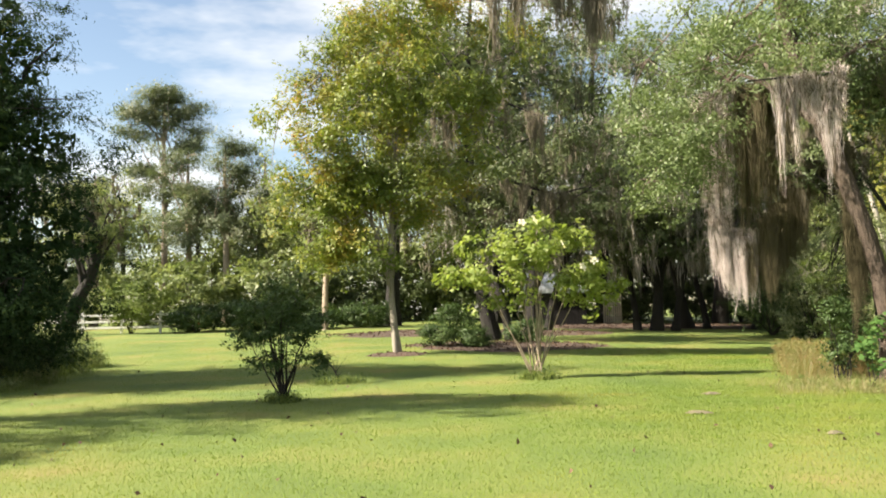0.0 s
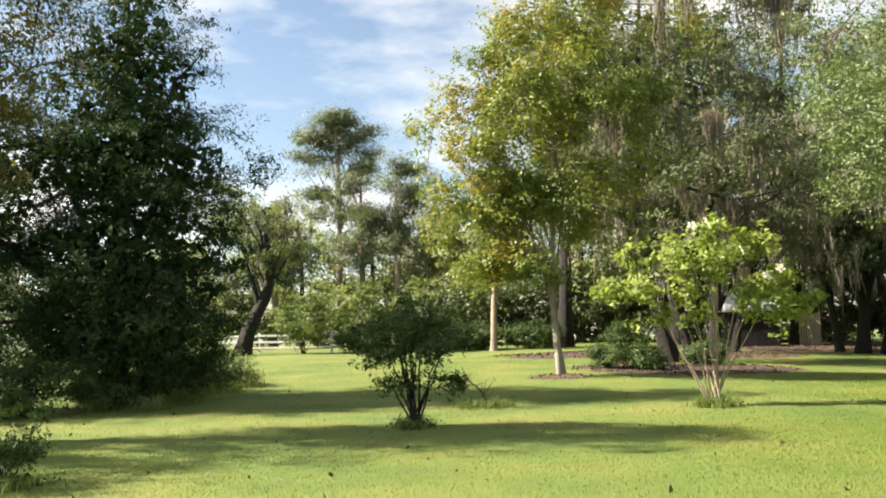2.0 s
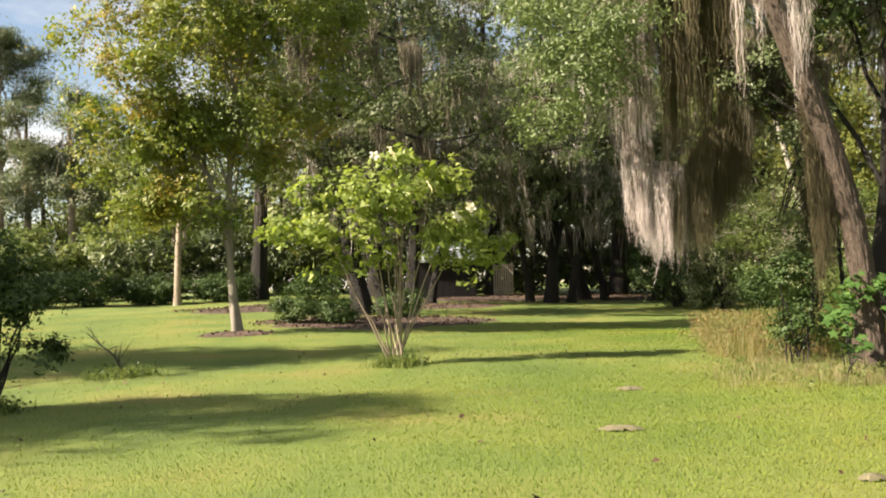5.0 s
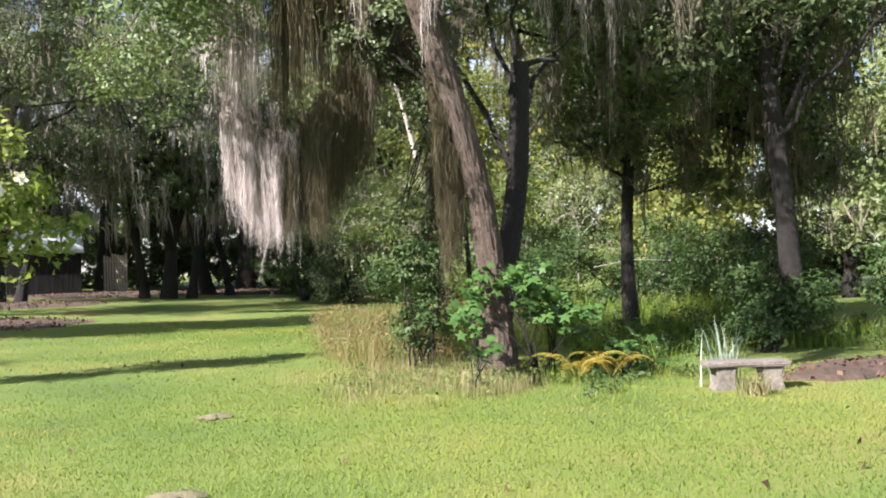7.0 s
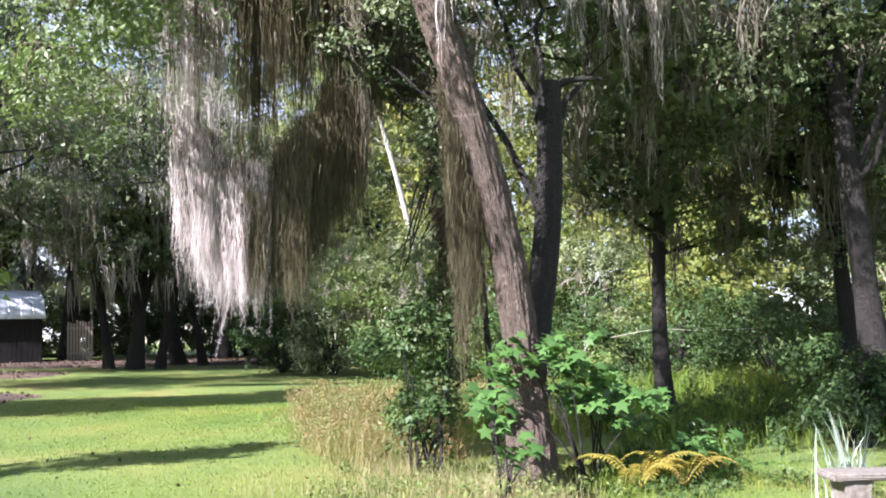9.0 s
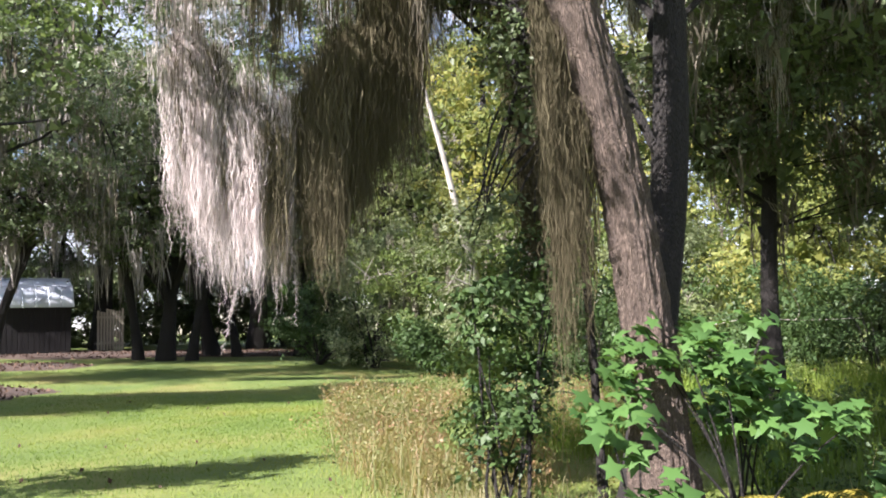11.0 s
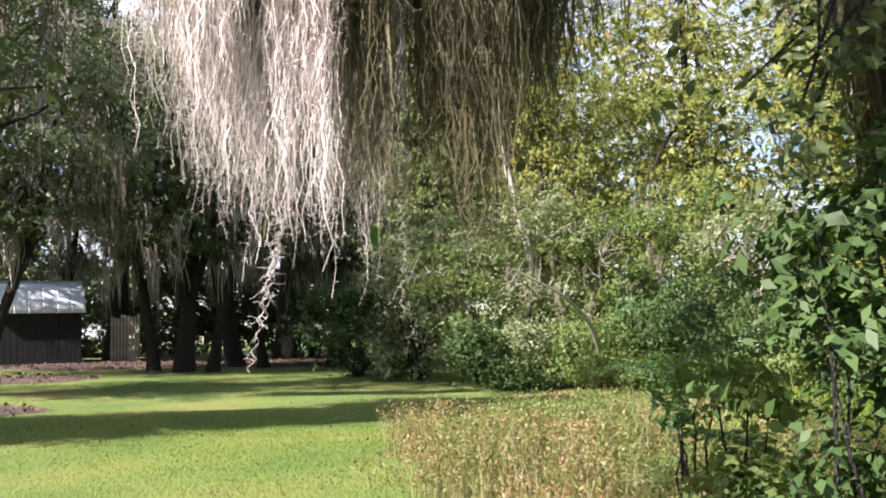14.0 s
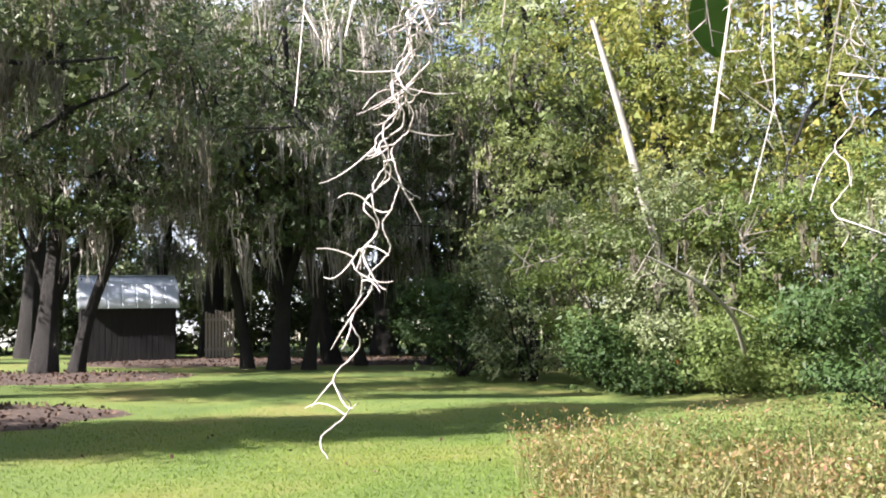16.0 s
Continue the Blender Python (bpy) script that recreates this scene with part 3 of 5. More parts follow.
for k, (x, y, r, h, mat) in enumerate([(-16.6, 47.5, 1.6, 3.0, HEDGE), (-13.3, 48, 1.6, 1.6, SHRUB), (-10.5, 48, 1.6, 1.7, SHRUB), (-22.5, 46, 1.8, 1.7, HEDGE), (-7.8, 48.5, 1.5, 1.3, SHRUB), (-4.5, 49, 1.6, 1.3, SHRUB), (-22.0, 44.8, 0.9, 1.1, HEDGE)]):
    bush("edge_bush", (x, y), [(0, 0, h * 0.52, r, r * 0.8, h * 0.5)], "leafy bush at the far edge of the lawn", mat, clumps=120, per=34, radius=0.4, size=0.17, seed=70 + k, group="bushes at the lawn's far edge", stem_r=0.03)
tree("mossy_sapling", (-6.3, 47.2), [(0, 0, 0, 0.16), (0.05, 0, 2, 0.15), (0.2, 0, 5, 0.08), (0.2, 0, 6, 0.03)], [(0.2, 0, 5.2, 1.8, 1.6, 1.8)], "young tree with a pale mossy stem", WOODS, PALE_BARK, clumps=60, per=30, radius=0.5, size=0.2, limbs=6, seed=58, moss=50, moss_len=2.2, moss_width=0.06)

# ---- left side: cedar, olive oak, undergrowth ----
tree("cedar_tree", (-11.6, 21.5), [(0, 0, 0, 0.3), (0.1, 0, 4, 0.22), (0.2, 0, 8, 0.12), (0.2, 0, 10.2, 0.03)],
     [(0, 0, 3.2, 3.9, 3.9, 2.3), (0.2, 0, 5.8, 3.6, 3.6, 2.4), (0.4, -0.3, 8.0, 2.5, 2.6, 2.0), (0.6, 0, 9.5, 1.3, 1.3, 1.2), (-3.2, -2, 5.0, 3.2, 3, 3.2), (-4.5, -4, 3.4, 3.0, 2.6, 2.4), (1.2, -1.0, 1.9, 2.6, 2.6, 1.1), (0.2, -0.8, 1.2, 3.0, 2.8, 1.0), (-3.2, -2.8, 1.6, 2.8, 2.4, 1.4)],
     "broad dark evergreen cedar with branches to the ground", CEDAR, clumps=1500, per=46, radius=0.34, size=0.125, pull=0.86, rough=0.14, core=12000, limbs=22, seed=21, from_h=0.12, aspect=0.4, inner=0.4, limb_r=0.25)
tree("turning_oak", (-14.5, 13), [(0, 0, 0, 0.32), (0.3, 0, 3, 0.27), (1.2, 0, 6, 0.18), (1.5, 0, 10, 0.05)], [(1.5, 0.2, 8.4, 2.6, 2.0, 1.6), (4.2, 0.8, 7.4, 2.2, 1.6, 1.2), (5.6, 1.0, 6.6, 1.3, 1.1, 0.8), (-0.5, -1.5, 6.6, 2.6, 2.0, 1.5), (2.0, 0.4, 6.0, 2.0, 1.4, 1.0), (0.2, -3.8, 5.8, 2.0, 1.6, 1.0), (5.7, 1.4, 5.4, 1.3, 1.2, 0.9), (5.6, 0.6, 7.6, 1.4, 1.2, 0.9), (4.2, 2.0, 4.6, 1.5, 1.2, 0.9), (3.4, 1.6, 6.4, 1.6, 1.3, 1.1)],
     "thinly leaved oak turning yellow", OLIVE, clumps=820, per=40, radius=0.42, size=0.11, limbs=24, seed=22, from_h=0.4)
for k, (x, y, r, h, mat) in enumerate([(-11.6, 18.3, 1.3, 1.2, SHRUB), (-10.9, 20.2, 1.0, 0.8, SHRUB), (-10.7, 22.2, 1.1, 1.0, SHRUB), (-11.0, 24.4, 1.2, 1.0, SHRUB), (-11.6, 26.5, 1.3, 1.3, WOODS), (-14, 27.5, 1.5, 1.6, SHRUB), (-14.2, 16.2, 1.7, 1.7, SHRUB)]):
    bush("undergrowth_bush", (x, y), [(0, 0, h * 0.5, r, r, h * 0.5)], "tangled low bush in the cedar's shade", mat, clumps=110, per=40, radius=0.25, size=0.09, seed=90 + k, group="undergrowth below the cedar")
for x, y, h, r, mat, k in [(0.4, 32.6, 1.7, 1.0, SHRUB, 0), (-0.2, 31.6, 0.9, 0.7, SHRUB, 1), (1.0, 31.2, 0.7, 0.5, SHRUB, 2), (2.9, 33.4, 0.9, 0.7, SHRUB, 3)]:
    bush("bed_shrub", (x, y), [(0, 0, h * 0.55, r, r, h * 0.48)], "leafy green shrub in the mulch bed", mat, clumps=70, per=40, radius=0.22, size=0.1, seed=390 + k, group="shrubs in the mulch bed")
for x, y, r, k in [(-18, 16.5, 2.6, 0), (-19.5, 21, 2.8, 1), (-19, 26, 2.8, 2), (-17, 31, 2.8, 3), (-22, 12, 2.8, 4), (-15.5, 24.5, 2.0, 5)]:
    bush("undergrowth_bush", (x, y), [(0, 0, 1.5, r, r, 1.5)], "high dark undergrowth behind the cedar", SHRUB, clumps=120, per=22, radius=0.45, size=0.19, seed=380 + k, group="undergrowth below the cedar")
bush("rose_bush", (-5.75, 10.05), [(0, 0, 0.55, 0.5, 0.5, 0.36), (0.15, 0.1, 0.25, 0.4, 0.4, 0.2)], "small rose bush with pinkish leaf tips on the lawn", SHRUB, clumps=70, per=34, radius=0.1, size=0.045, stems=14, seed=99, stem_r=0.008)

# ---- lawn shrubs ----
bush("tea_olive_shrub", (-2.9, 16.0), [(0.05, 0, 1.95, 0.55, 0.5, 0.38), (-0.3, 0, 1.45, 0.6, 0.6, 0.42), (0.4, 0, 1.4, 0.55, 0.6, 0.42), (-0.6, 0, 0.85, 0.38, 0.38, 0.3), (0.62, 0, 0.85, 0.36, 0.36, 0.28), (0.0, -0.2, 0.9, 0.45, 0.4, 0.3)], "dark green rounded shrub with open stems", SHRUB, clumps=250, per=28, radius=0.15, size=0.065, stems=15, seed=41, stem_r=0.02, fan=-0.1)
bush("rose_mallow", (2.06, 20.2), [(-0.3, 0, 3.0, 1.15, 0.9, 0.6), (-1.5, 0, 2.3, 0.8, 0.7, 0.5), (1.25, 0, 2.6, 1.0, 0.8, 0.65), (0.2, 0, 2.2, 1.0, 0.8, 0.5), (0.5, 0, 3.35, 0.7, 0.6, 0.3), (1.1, 0, 1.8, 0.7, 0.6, 0.35), (-0.9, 0, 1.8, 0.6, 0.5, 0.3), (2.1, 0, 2.3, 0.4, 0.4, 0.25)], "tall lime-green flowering shrub with bare pale canes", LIME, clumps=175, per=15, radius=0.24, size=0.15, stems=15, seed=42, bark=PALE_BARK, stem_r=0.017, fan=0.0, aspect=0.8, inner=0.2)

# ---- sweet gum and oaks over the mulch bed ----
tree("sweet_gum", (-1.5, 28.6), [(0, 0, 0, 0.12), (-0.25, 0, 1.5, 0.085), (-0.15, 0, 4.5, 0.07), (0.2, 0, 8, 0.06), (0.2, 0, 12, 0.03)],
     [(-1.6, 0, 4.3, 2.2, 1.7, 1.6), (-2.0, 0, 6.3, 2.4, 1.8, 1.7), (-1.9, 0, 8.4, 2.3, 1.8, 1.6), (-0.8, 0, 10.2, 2.2, 1.7, 1.6), (0.9, 0, 11.2, 2.0, 1.7, 1.5), (1.1, 0, 5.6, 1.9, 1.5, 1.9), (1.3, 0, 8.6, 2.0, 1.6, 1.9), (-0.2, -0.5, 2.7, 0.7, 0.6, 0.6), (2.6, 0, 3.8, 1.0, 0.9, 0.8), (0.0, 0, 7.0, 1.8, 1.4, 3.0), (2.7, -0.2, 6.4, 1.3, 1.2, 1.3), (2.9, -0.2, 8.6, 1.4, 1.2, 1.3), (3.2, -0.1, 10.4, 1.3, 1.2, 1.0), (-2.7, 0, 3.2, 1.3, 1.1, 0.9), (1.9, -0.2, 2.9, 1.2, 1.0, 0.7), (-3.2, 0, 5.0, 1.2, 1.1, 1.2), (-1.4, -1.4, 6.4, 1.7, 1.0, 2.0), (0.8, -1.4, 8.0, 1.7, 1.0, 2.0), (0.4, -1.3, 4.6, 1.3, 0.9, 1.0), (-1.0, -1.3, 9.6, 1.6, 1.0, 1.5)],
     "sweet gum with yellow-green leaves turning orange", GUM, GREY_TWIG, clumps=820, per=48, radius=0.36, size=0.118, flat=1.15, limbs=26, seed=61, from_h=0.2, aspect=0.8, inner=0.2, limb_r=0.25, rough=0.3)
tree("sweet_gum", (-1.75, 28.5), [(0.2, 0, 0, 0.08), (0.15, 0, 1.6, 0.06), (-0.1, 0, 3.4, 0.05), (-1.4, 0, 6.0, 0.03)], [(-1.2, 0, 5.2, 1.2, 1.0, 0.8), (-1.6, -0.2, 3.4, 1.0, 0.9, 0.5)], "second leaning stem of the sweet gum", GUM, GREY_TWIG, clumps=80, per=44, radius=0.4, size=0.15, limbs=7, seed=68, aspect=0.8, inner=0.15)
OAKS = [((1.9, 36), 0.5, 14, [(0, 0, 11.2, 4.6, 3.6, 2.4), (3.4, 0, 13.0, 3.4, 3.0, 1.8), (-2.0, 0, 13.0, 3.4, 3.0, 1.8), (4.6, -0.4, 9.4, 3.2, 2.6, 1.8), (0, 0, 7.8, 5.0, 4.0, 2.3), (-3, 0, 6.0, 3.0, 3, 2.0), (3.5, 0, 6.4, 3.4, 2.8, 2.0)], 62), ((10.4, 44), 0.45, 11.5, [(-1, 0, 8.6, 5, 3.6, 3), (-1, -1, 6.0, 4.5, 3, 2.2)], 63),
        ((4.1, 43), 0.5, 11, [(0, 0, 8.2, 5.2, 4.2, 3), (-2.5, 0, 5.5, 3, 3, 2)], 64), ((12.6, 46.5), 0.45, 12, [(0, 0, 8.6, 4.6, 4.0, 3.6), (0, 0, 5.5, 4, 3, 1.8)], 65), ((15.8, 45.5), 0.4, 11, [(0.5, 0, 7.6, 4.6, 4, 3.4), (1, 0, 5, 3.5, 3, 2)], 66), ((19.5, 44), 0.45, 11, [(0, 0, 7.5, 4.6, 4.2, 3.6)], 67)]
for k, (x, y) in enumerate([(-3, 51), (3, 53), (9.5, 54), (16, 52), (22, 48)]):
    tree("tall_oak", (x, y), [(0, 0, 0, 0.4), (0.3, 0, 6, 0.3), (-0.2, 0, 12, 0.18), (0, 0, 18, 0.05)], [(0, 0, 14.5, 4.6, 3.5, 4.2), (1, -1, 9.5, 4.2, 3, 2.6)], "tall dark oak behind the grove hung with moss", OAK, clumps=380, per=34, radius=0.75, size=0.26, core=1600 if k < 2 else 0, limbs=12, seed=160 + k, from_h=0.4, moss=230, moss_len=2.4, moss_width=0.05, strands=12, moss_mat=GREY_MOSS, group="tall oaks behind the grove", twig=0.03)
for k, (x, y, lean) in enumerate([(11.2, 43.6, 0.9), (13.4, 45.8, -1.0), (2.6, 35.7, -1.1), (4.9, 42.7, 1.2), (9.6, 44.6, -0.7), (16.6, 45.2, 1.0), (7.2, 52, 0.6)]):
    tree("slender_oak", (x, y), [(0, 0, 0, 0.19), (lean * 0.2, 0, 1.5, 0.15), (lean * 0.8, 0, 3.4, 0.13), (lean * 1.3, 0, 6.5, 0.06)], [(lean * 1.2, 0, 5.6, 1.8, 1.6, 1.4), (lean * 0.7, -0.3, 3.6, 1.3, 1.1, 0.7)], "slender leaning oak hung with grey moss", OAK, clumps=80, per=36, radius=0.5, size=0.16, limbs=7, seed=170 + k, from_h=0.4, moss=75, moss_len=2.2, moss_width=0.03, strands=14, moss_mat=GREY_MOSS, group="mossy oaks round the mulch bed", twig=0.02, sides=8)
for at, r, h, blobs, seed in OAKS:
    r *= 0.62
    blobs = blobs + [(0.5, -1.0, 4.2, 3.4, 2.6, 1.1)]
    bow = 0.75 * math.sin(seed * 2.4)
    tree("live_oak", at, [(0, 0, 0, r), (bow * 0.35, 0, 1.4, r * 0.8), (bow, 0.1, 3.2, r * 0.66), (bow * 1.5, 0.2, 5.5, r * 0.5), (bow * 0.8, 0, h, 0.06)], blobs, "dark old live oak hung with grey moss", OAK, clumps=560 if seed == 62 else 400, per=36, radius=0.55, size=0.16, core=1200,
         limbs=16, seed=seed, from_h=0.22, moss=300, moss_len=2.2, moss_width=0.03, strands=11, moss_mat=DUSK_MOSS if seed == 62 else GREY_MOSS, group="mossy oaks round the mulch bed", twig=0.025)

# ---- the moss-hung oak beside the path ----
# Some low left crown masses, partly unseen, are added to shade the moss.
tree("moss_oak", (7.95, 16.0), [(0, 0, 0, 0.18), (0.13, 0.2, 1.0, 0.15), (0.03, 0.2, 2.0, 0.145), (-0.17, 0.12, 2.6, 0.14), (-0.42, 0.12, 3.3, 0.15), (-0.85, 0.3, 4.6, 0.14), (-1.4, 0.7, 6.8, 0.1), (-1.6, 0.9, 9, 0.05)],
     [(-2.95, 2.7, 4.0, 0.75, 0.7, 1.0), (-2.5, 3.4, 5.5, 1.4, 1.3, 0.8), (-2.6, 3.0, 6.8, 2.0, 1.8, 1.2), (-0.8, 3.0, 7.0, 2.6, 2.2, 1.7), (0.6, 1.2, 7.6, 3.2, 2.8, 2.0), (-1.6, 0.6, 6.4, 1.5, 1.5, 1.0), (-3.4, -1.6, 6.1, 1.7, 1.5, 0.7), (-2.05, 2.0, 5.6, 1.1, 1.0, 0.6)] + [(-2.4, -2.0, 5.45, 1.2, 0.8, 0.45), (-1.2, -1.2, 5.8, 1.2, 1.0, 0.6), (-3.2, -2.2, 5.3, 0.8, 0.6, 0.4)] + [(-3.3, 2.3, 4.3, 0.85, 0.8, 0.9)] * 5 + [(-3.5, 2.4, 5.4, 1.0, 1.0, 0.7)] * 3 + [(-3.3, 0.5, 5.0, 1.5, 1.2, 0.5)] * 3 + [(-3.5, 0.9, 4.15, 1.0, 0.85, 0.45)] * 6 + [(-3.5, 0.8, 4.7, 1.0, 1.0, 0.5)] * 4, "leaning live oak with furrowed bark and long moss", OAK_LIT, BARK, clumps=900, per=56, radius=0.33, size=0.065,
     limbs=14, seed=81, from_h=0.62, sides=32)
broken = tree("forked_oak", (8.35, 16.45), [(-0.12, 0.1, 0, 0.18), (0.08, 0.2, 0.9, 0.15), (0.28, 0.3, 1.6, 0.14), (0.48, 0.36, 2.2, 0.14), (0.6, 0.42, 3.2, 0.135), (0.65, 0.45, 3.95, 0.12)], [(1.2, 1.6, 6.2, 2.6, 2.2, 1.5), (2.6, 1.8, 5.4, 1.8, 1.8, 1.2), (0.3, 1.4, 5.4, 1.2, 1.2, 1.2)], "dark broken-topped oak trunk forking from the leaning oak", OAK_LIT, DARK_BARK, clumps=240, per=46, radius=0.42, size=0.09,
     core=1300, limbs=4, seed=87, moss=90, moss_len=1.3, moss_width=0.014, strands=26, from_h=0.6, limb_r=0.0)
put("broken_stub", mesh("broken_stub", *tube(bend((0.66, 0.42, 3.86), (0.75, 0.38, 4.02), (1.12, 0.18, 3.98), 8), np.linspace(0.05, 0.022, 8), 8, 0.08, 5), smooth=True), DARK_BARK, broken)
tree("mossy_oak_sapling", (8.25, 17.0), [(0, 0, 0, 0.035), (-0.05, 0, 1.2, 0.03), (-0.15, 0, 2.6, 0.026), (-0.4, 0.1, 4.6, 0.018)], [(-0.4, 0.2, 3.5, 0.55, 0.5, 0.5), (-0.8, 0.5, 4.3, 0.9, 0.8, 0.6), (-0.2, 0.2, 2.7, 0.35, 0.35, 0.4), (-0.45, 0.1, 2.6, 0.45, 0.4, 0.45), (-0.75, 0.2, 2.0, 0.3, 0.3, 0.35), (-0.3, 0, 3.1, 0.5, 0.4, 0.4)], "thin dark-leaved oak sapling behind the moss", OAK, DARK_BARK, clumps=190, per=36, radius=0.2, size=0.06, limbs=12, seed=84, from_h=0.6)
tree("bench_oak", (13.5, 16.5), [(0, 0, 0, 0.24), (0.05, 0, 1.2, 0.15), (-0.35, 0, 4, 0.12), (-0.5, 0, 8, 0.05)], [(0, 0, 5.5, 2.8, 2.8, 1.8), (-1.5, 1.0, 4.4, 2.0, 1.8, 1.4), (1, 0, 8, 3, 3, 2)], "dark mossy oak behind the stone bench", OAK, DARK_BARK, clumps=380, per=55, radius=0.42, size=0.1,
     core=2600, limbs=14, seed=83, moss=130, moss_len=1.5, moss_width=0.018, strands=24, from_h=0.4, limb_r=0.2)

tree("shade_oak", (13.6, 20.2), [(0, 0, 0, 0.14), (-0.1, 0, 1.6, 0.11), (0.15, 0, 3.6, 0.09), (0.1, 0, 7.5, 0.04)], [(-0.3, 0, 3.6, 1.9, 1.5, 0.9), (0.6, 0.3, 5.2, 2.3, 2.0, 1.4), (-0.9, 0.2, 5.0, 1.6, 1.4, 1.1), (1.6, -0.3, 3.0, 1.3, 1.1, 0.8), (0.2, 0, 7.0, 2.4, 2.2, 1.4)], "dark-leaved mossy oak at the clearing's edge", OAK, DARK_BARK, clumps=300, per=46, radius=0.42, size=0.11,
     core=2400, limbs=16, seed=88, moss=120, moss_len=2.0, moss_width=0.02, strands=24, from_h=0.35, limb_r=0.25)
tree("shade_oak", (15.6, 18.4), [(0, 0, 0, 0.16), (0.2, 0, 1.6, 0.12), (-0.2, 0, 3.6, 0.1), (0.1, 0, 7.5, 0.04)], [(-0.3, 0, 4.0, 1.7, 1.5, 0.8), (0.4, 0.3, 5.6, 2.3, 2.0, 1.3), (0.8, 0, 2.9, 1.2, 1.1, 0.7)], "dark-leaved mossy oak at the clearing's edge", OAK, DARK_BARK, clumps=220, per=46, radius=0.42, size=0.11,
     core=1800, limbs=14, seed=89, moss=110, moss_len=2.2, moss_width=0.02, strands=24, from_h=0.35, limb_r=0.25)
# Shrubs added to fill a hollow that holds only deep shade.
for x, y, r, h, k in [(17.6, 24.6, 2.0, 2.4, 0), (19.6, 23.0, 2.0, 2.2, 1), (15.6, 26.6, 1.8, 2.2, 2)]:
    bush("hollow_shrub", (x, y), [(0, 0, h * 0.55, r, r, h * 0.5)], "added dark shrub filling the shaded hollow beyond the clearing", SHRUB, clumps=110, per=34, radius=0.35, size=0.12, seed=395 + k, group="dark shrubs behind the clearing", stem_r=0.03)

# ---- right side thicket and woods ----
for k, (x, y, r, h, mat) in enumerate([(14.3, 39.5, 2.0, 2.6, SHRUB), (15.4, 37.4, 1.7, 4.6, SAGE), (16.2, 35.4, 1.6, 3.8, HEDGE), (17.0, 34.2, 1.5, 5.0, SAGE), (18.6, 33.6, 1.8, 4.2, HEDGE), (20.2, 32.4, 1.7, 5.0, HEDGE), (21.8, 31.0, 1.9, 4.2, SAGE), (23.4, 29.5, 2.0, 4.6, HEDGE), (15.9, 34.0, 1.0, 1.4, SHRUB), (17.4, 32.3, 1.0, 1.6, HEDGE), (18.9, 31.2, 1.1, 1.9, SHRUB), (20.4, 30.0, 1.1, 1.5, HEDGE), (21.8, 28.6, 1.2, 1.6, SHRUB)]):
    bush("thicket_bush", (x, y), [(0, 0, h * 0.6, r, r * 0.9, h * 0.42), (0.4 * (-1) ** k, -0.6, h * 0.28, r * 0.9, r * 0.8, h * 0.27), (-0.6 * (-1) ** k, -0.3, h * 0.85, r * 0.6, r * 0.6, h * 0.2)], "pale grey-green thicket bush at the lawn's edge" if mat is SAGE else "dense leafy thicket bush at the lawn's edge", mat, clumps=130, per=46, radius=0.42, size=0.125, seed=110 + k, group="thicket along the lawn", stem_r=0.04, inner=0.7)
for k, (x, y, h, r, mat) in enumerate([(19.5, 37.5, 14, 3.8, YELLOW), (23, 35, 14, 4.0, YELLOW), (17.5, 41.5, 14, 3.6, WOODS), (26.5, 32, 14, 4, YELLOW), (20.5, 26.5, 10, 3.2, YELLOW), (26.5, 25, 10, 4, WOODS), (30, 20, 10, 4, WOODS), (33, 27, 12, 4.5, WOODS), (21, 16, 10, 3.6, OAK), (27, 14, 10, 4, OAK), (18.5, 13, 9, 3.2, OAK), (24, 42, 12, 4.5, WOODS)]):
    tree("thicket_tree", (x, y), [(0, 0, 0, 0.2), (0.2, 0, h * 0.5, 0.13), (0, 0, h, 0.04)], [(0, 0, h * 0.62, r, r, h * 0.36), (0.5, -0.5, h * 0.4, r * 0.8, r * 0.8, h * 0.25), (-0.6, -1.2, h * 0.26, r * 0.7, r * 0.6, h * 0.15)], "woodland tree with yellowing leaves behind the thicket" if mat is YELLOW else "mossy woodland tree behind the thicket", mat,
         clumps=260, per=34, radius=0.5, size=0.15, core=1500, limbs=9, seed=130 + k, moss=0 if mat is YELLOW else 50, moss_len=1.8, moss_width=0.035, strands=10, sides=8, group="woodland behind the thicket")

# ---- dark woods that close the grove ----
for k, (x, y, h, r) in enumerate([(-1, 58, 9, 4), (3.5, 60, 9, 4), (8, 62, 9, 4.5), (13, 60, 9, 4.5), (18, 57, 12, 4.5), (23, 53, 15, 4.5), (27, 48, 16, 4.5), (30, 42, 16, 4.5), (33, 36, 16, 4.5), (38, 29, 10, 4.5), (39, 22, 10, 4.5), (38, 15, 10, 4.5), (36, 8, 10, 4.5), (-38, 48, 9, 4.5), (-36, 38, 9, 4.5), (-30, 30, 9, 4.5)]):
    tree("grove_tree", (x, y), [(0, 0, 0, 0.22), (0.3, 0, h * 0.5, 0.15), (0.1, 0, h, 0.05)], [(0, 0, h * 0.6, r, r, h * 0.4), (0, -1, h * 0.25, r * 0.9, r * 0.7, h * 0.26)],
         "dim woodland tree with trailing moss", OAK if k % 3 else WOODS, clumps=190, per=16, radius=0.7, size=0.42, limbs=7, seed=230 + k, group="dim woods round the grove", moss=70, moss_len=2.6, moss_width=0.08, strands=7, sides=8, twig=0.03)


for k in range(15):
    x = -9 + 3.4 * k
    bush("shade_shrub", (x, 57.0 - 0.012 * (x - 5) ** 2), [(0, 0, 2.0, 2.4, 1.5, 2.1)], "dim shrub below the woodland trees", OAK, clumps=150, per=20, radius=0.55, size=0.34, seed=260 + k, group="dim shrubs below the woods", stem_r=0.03)
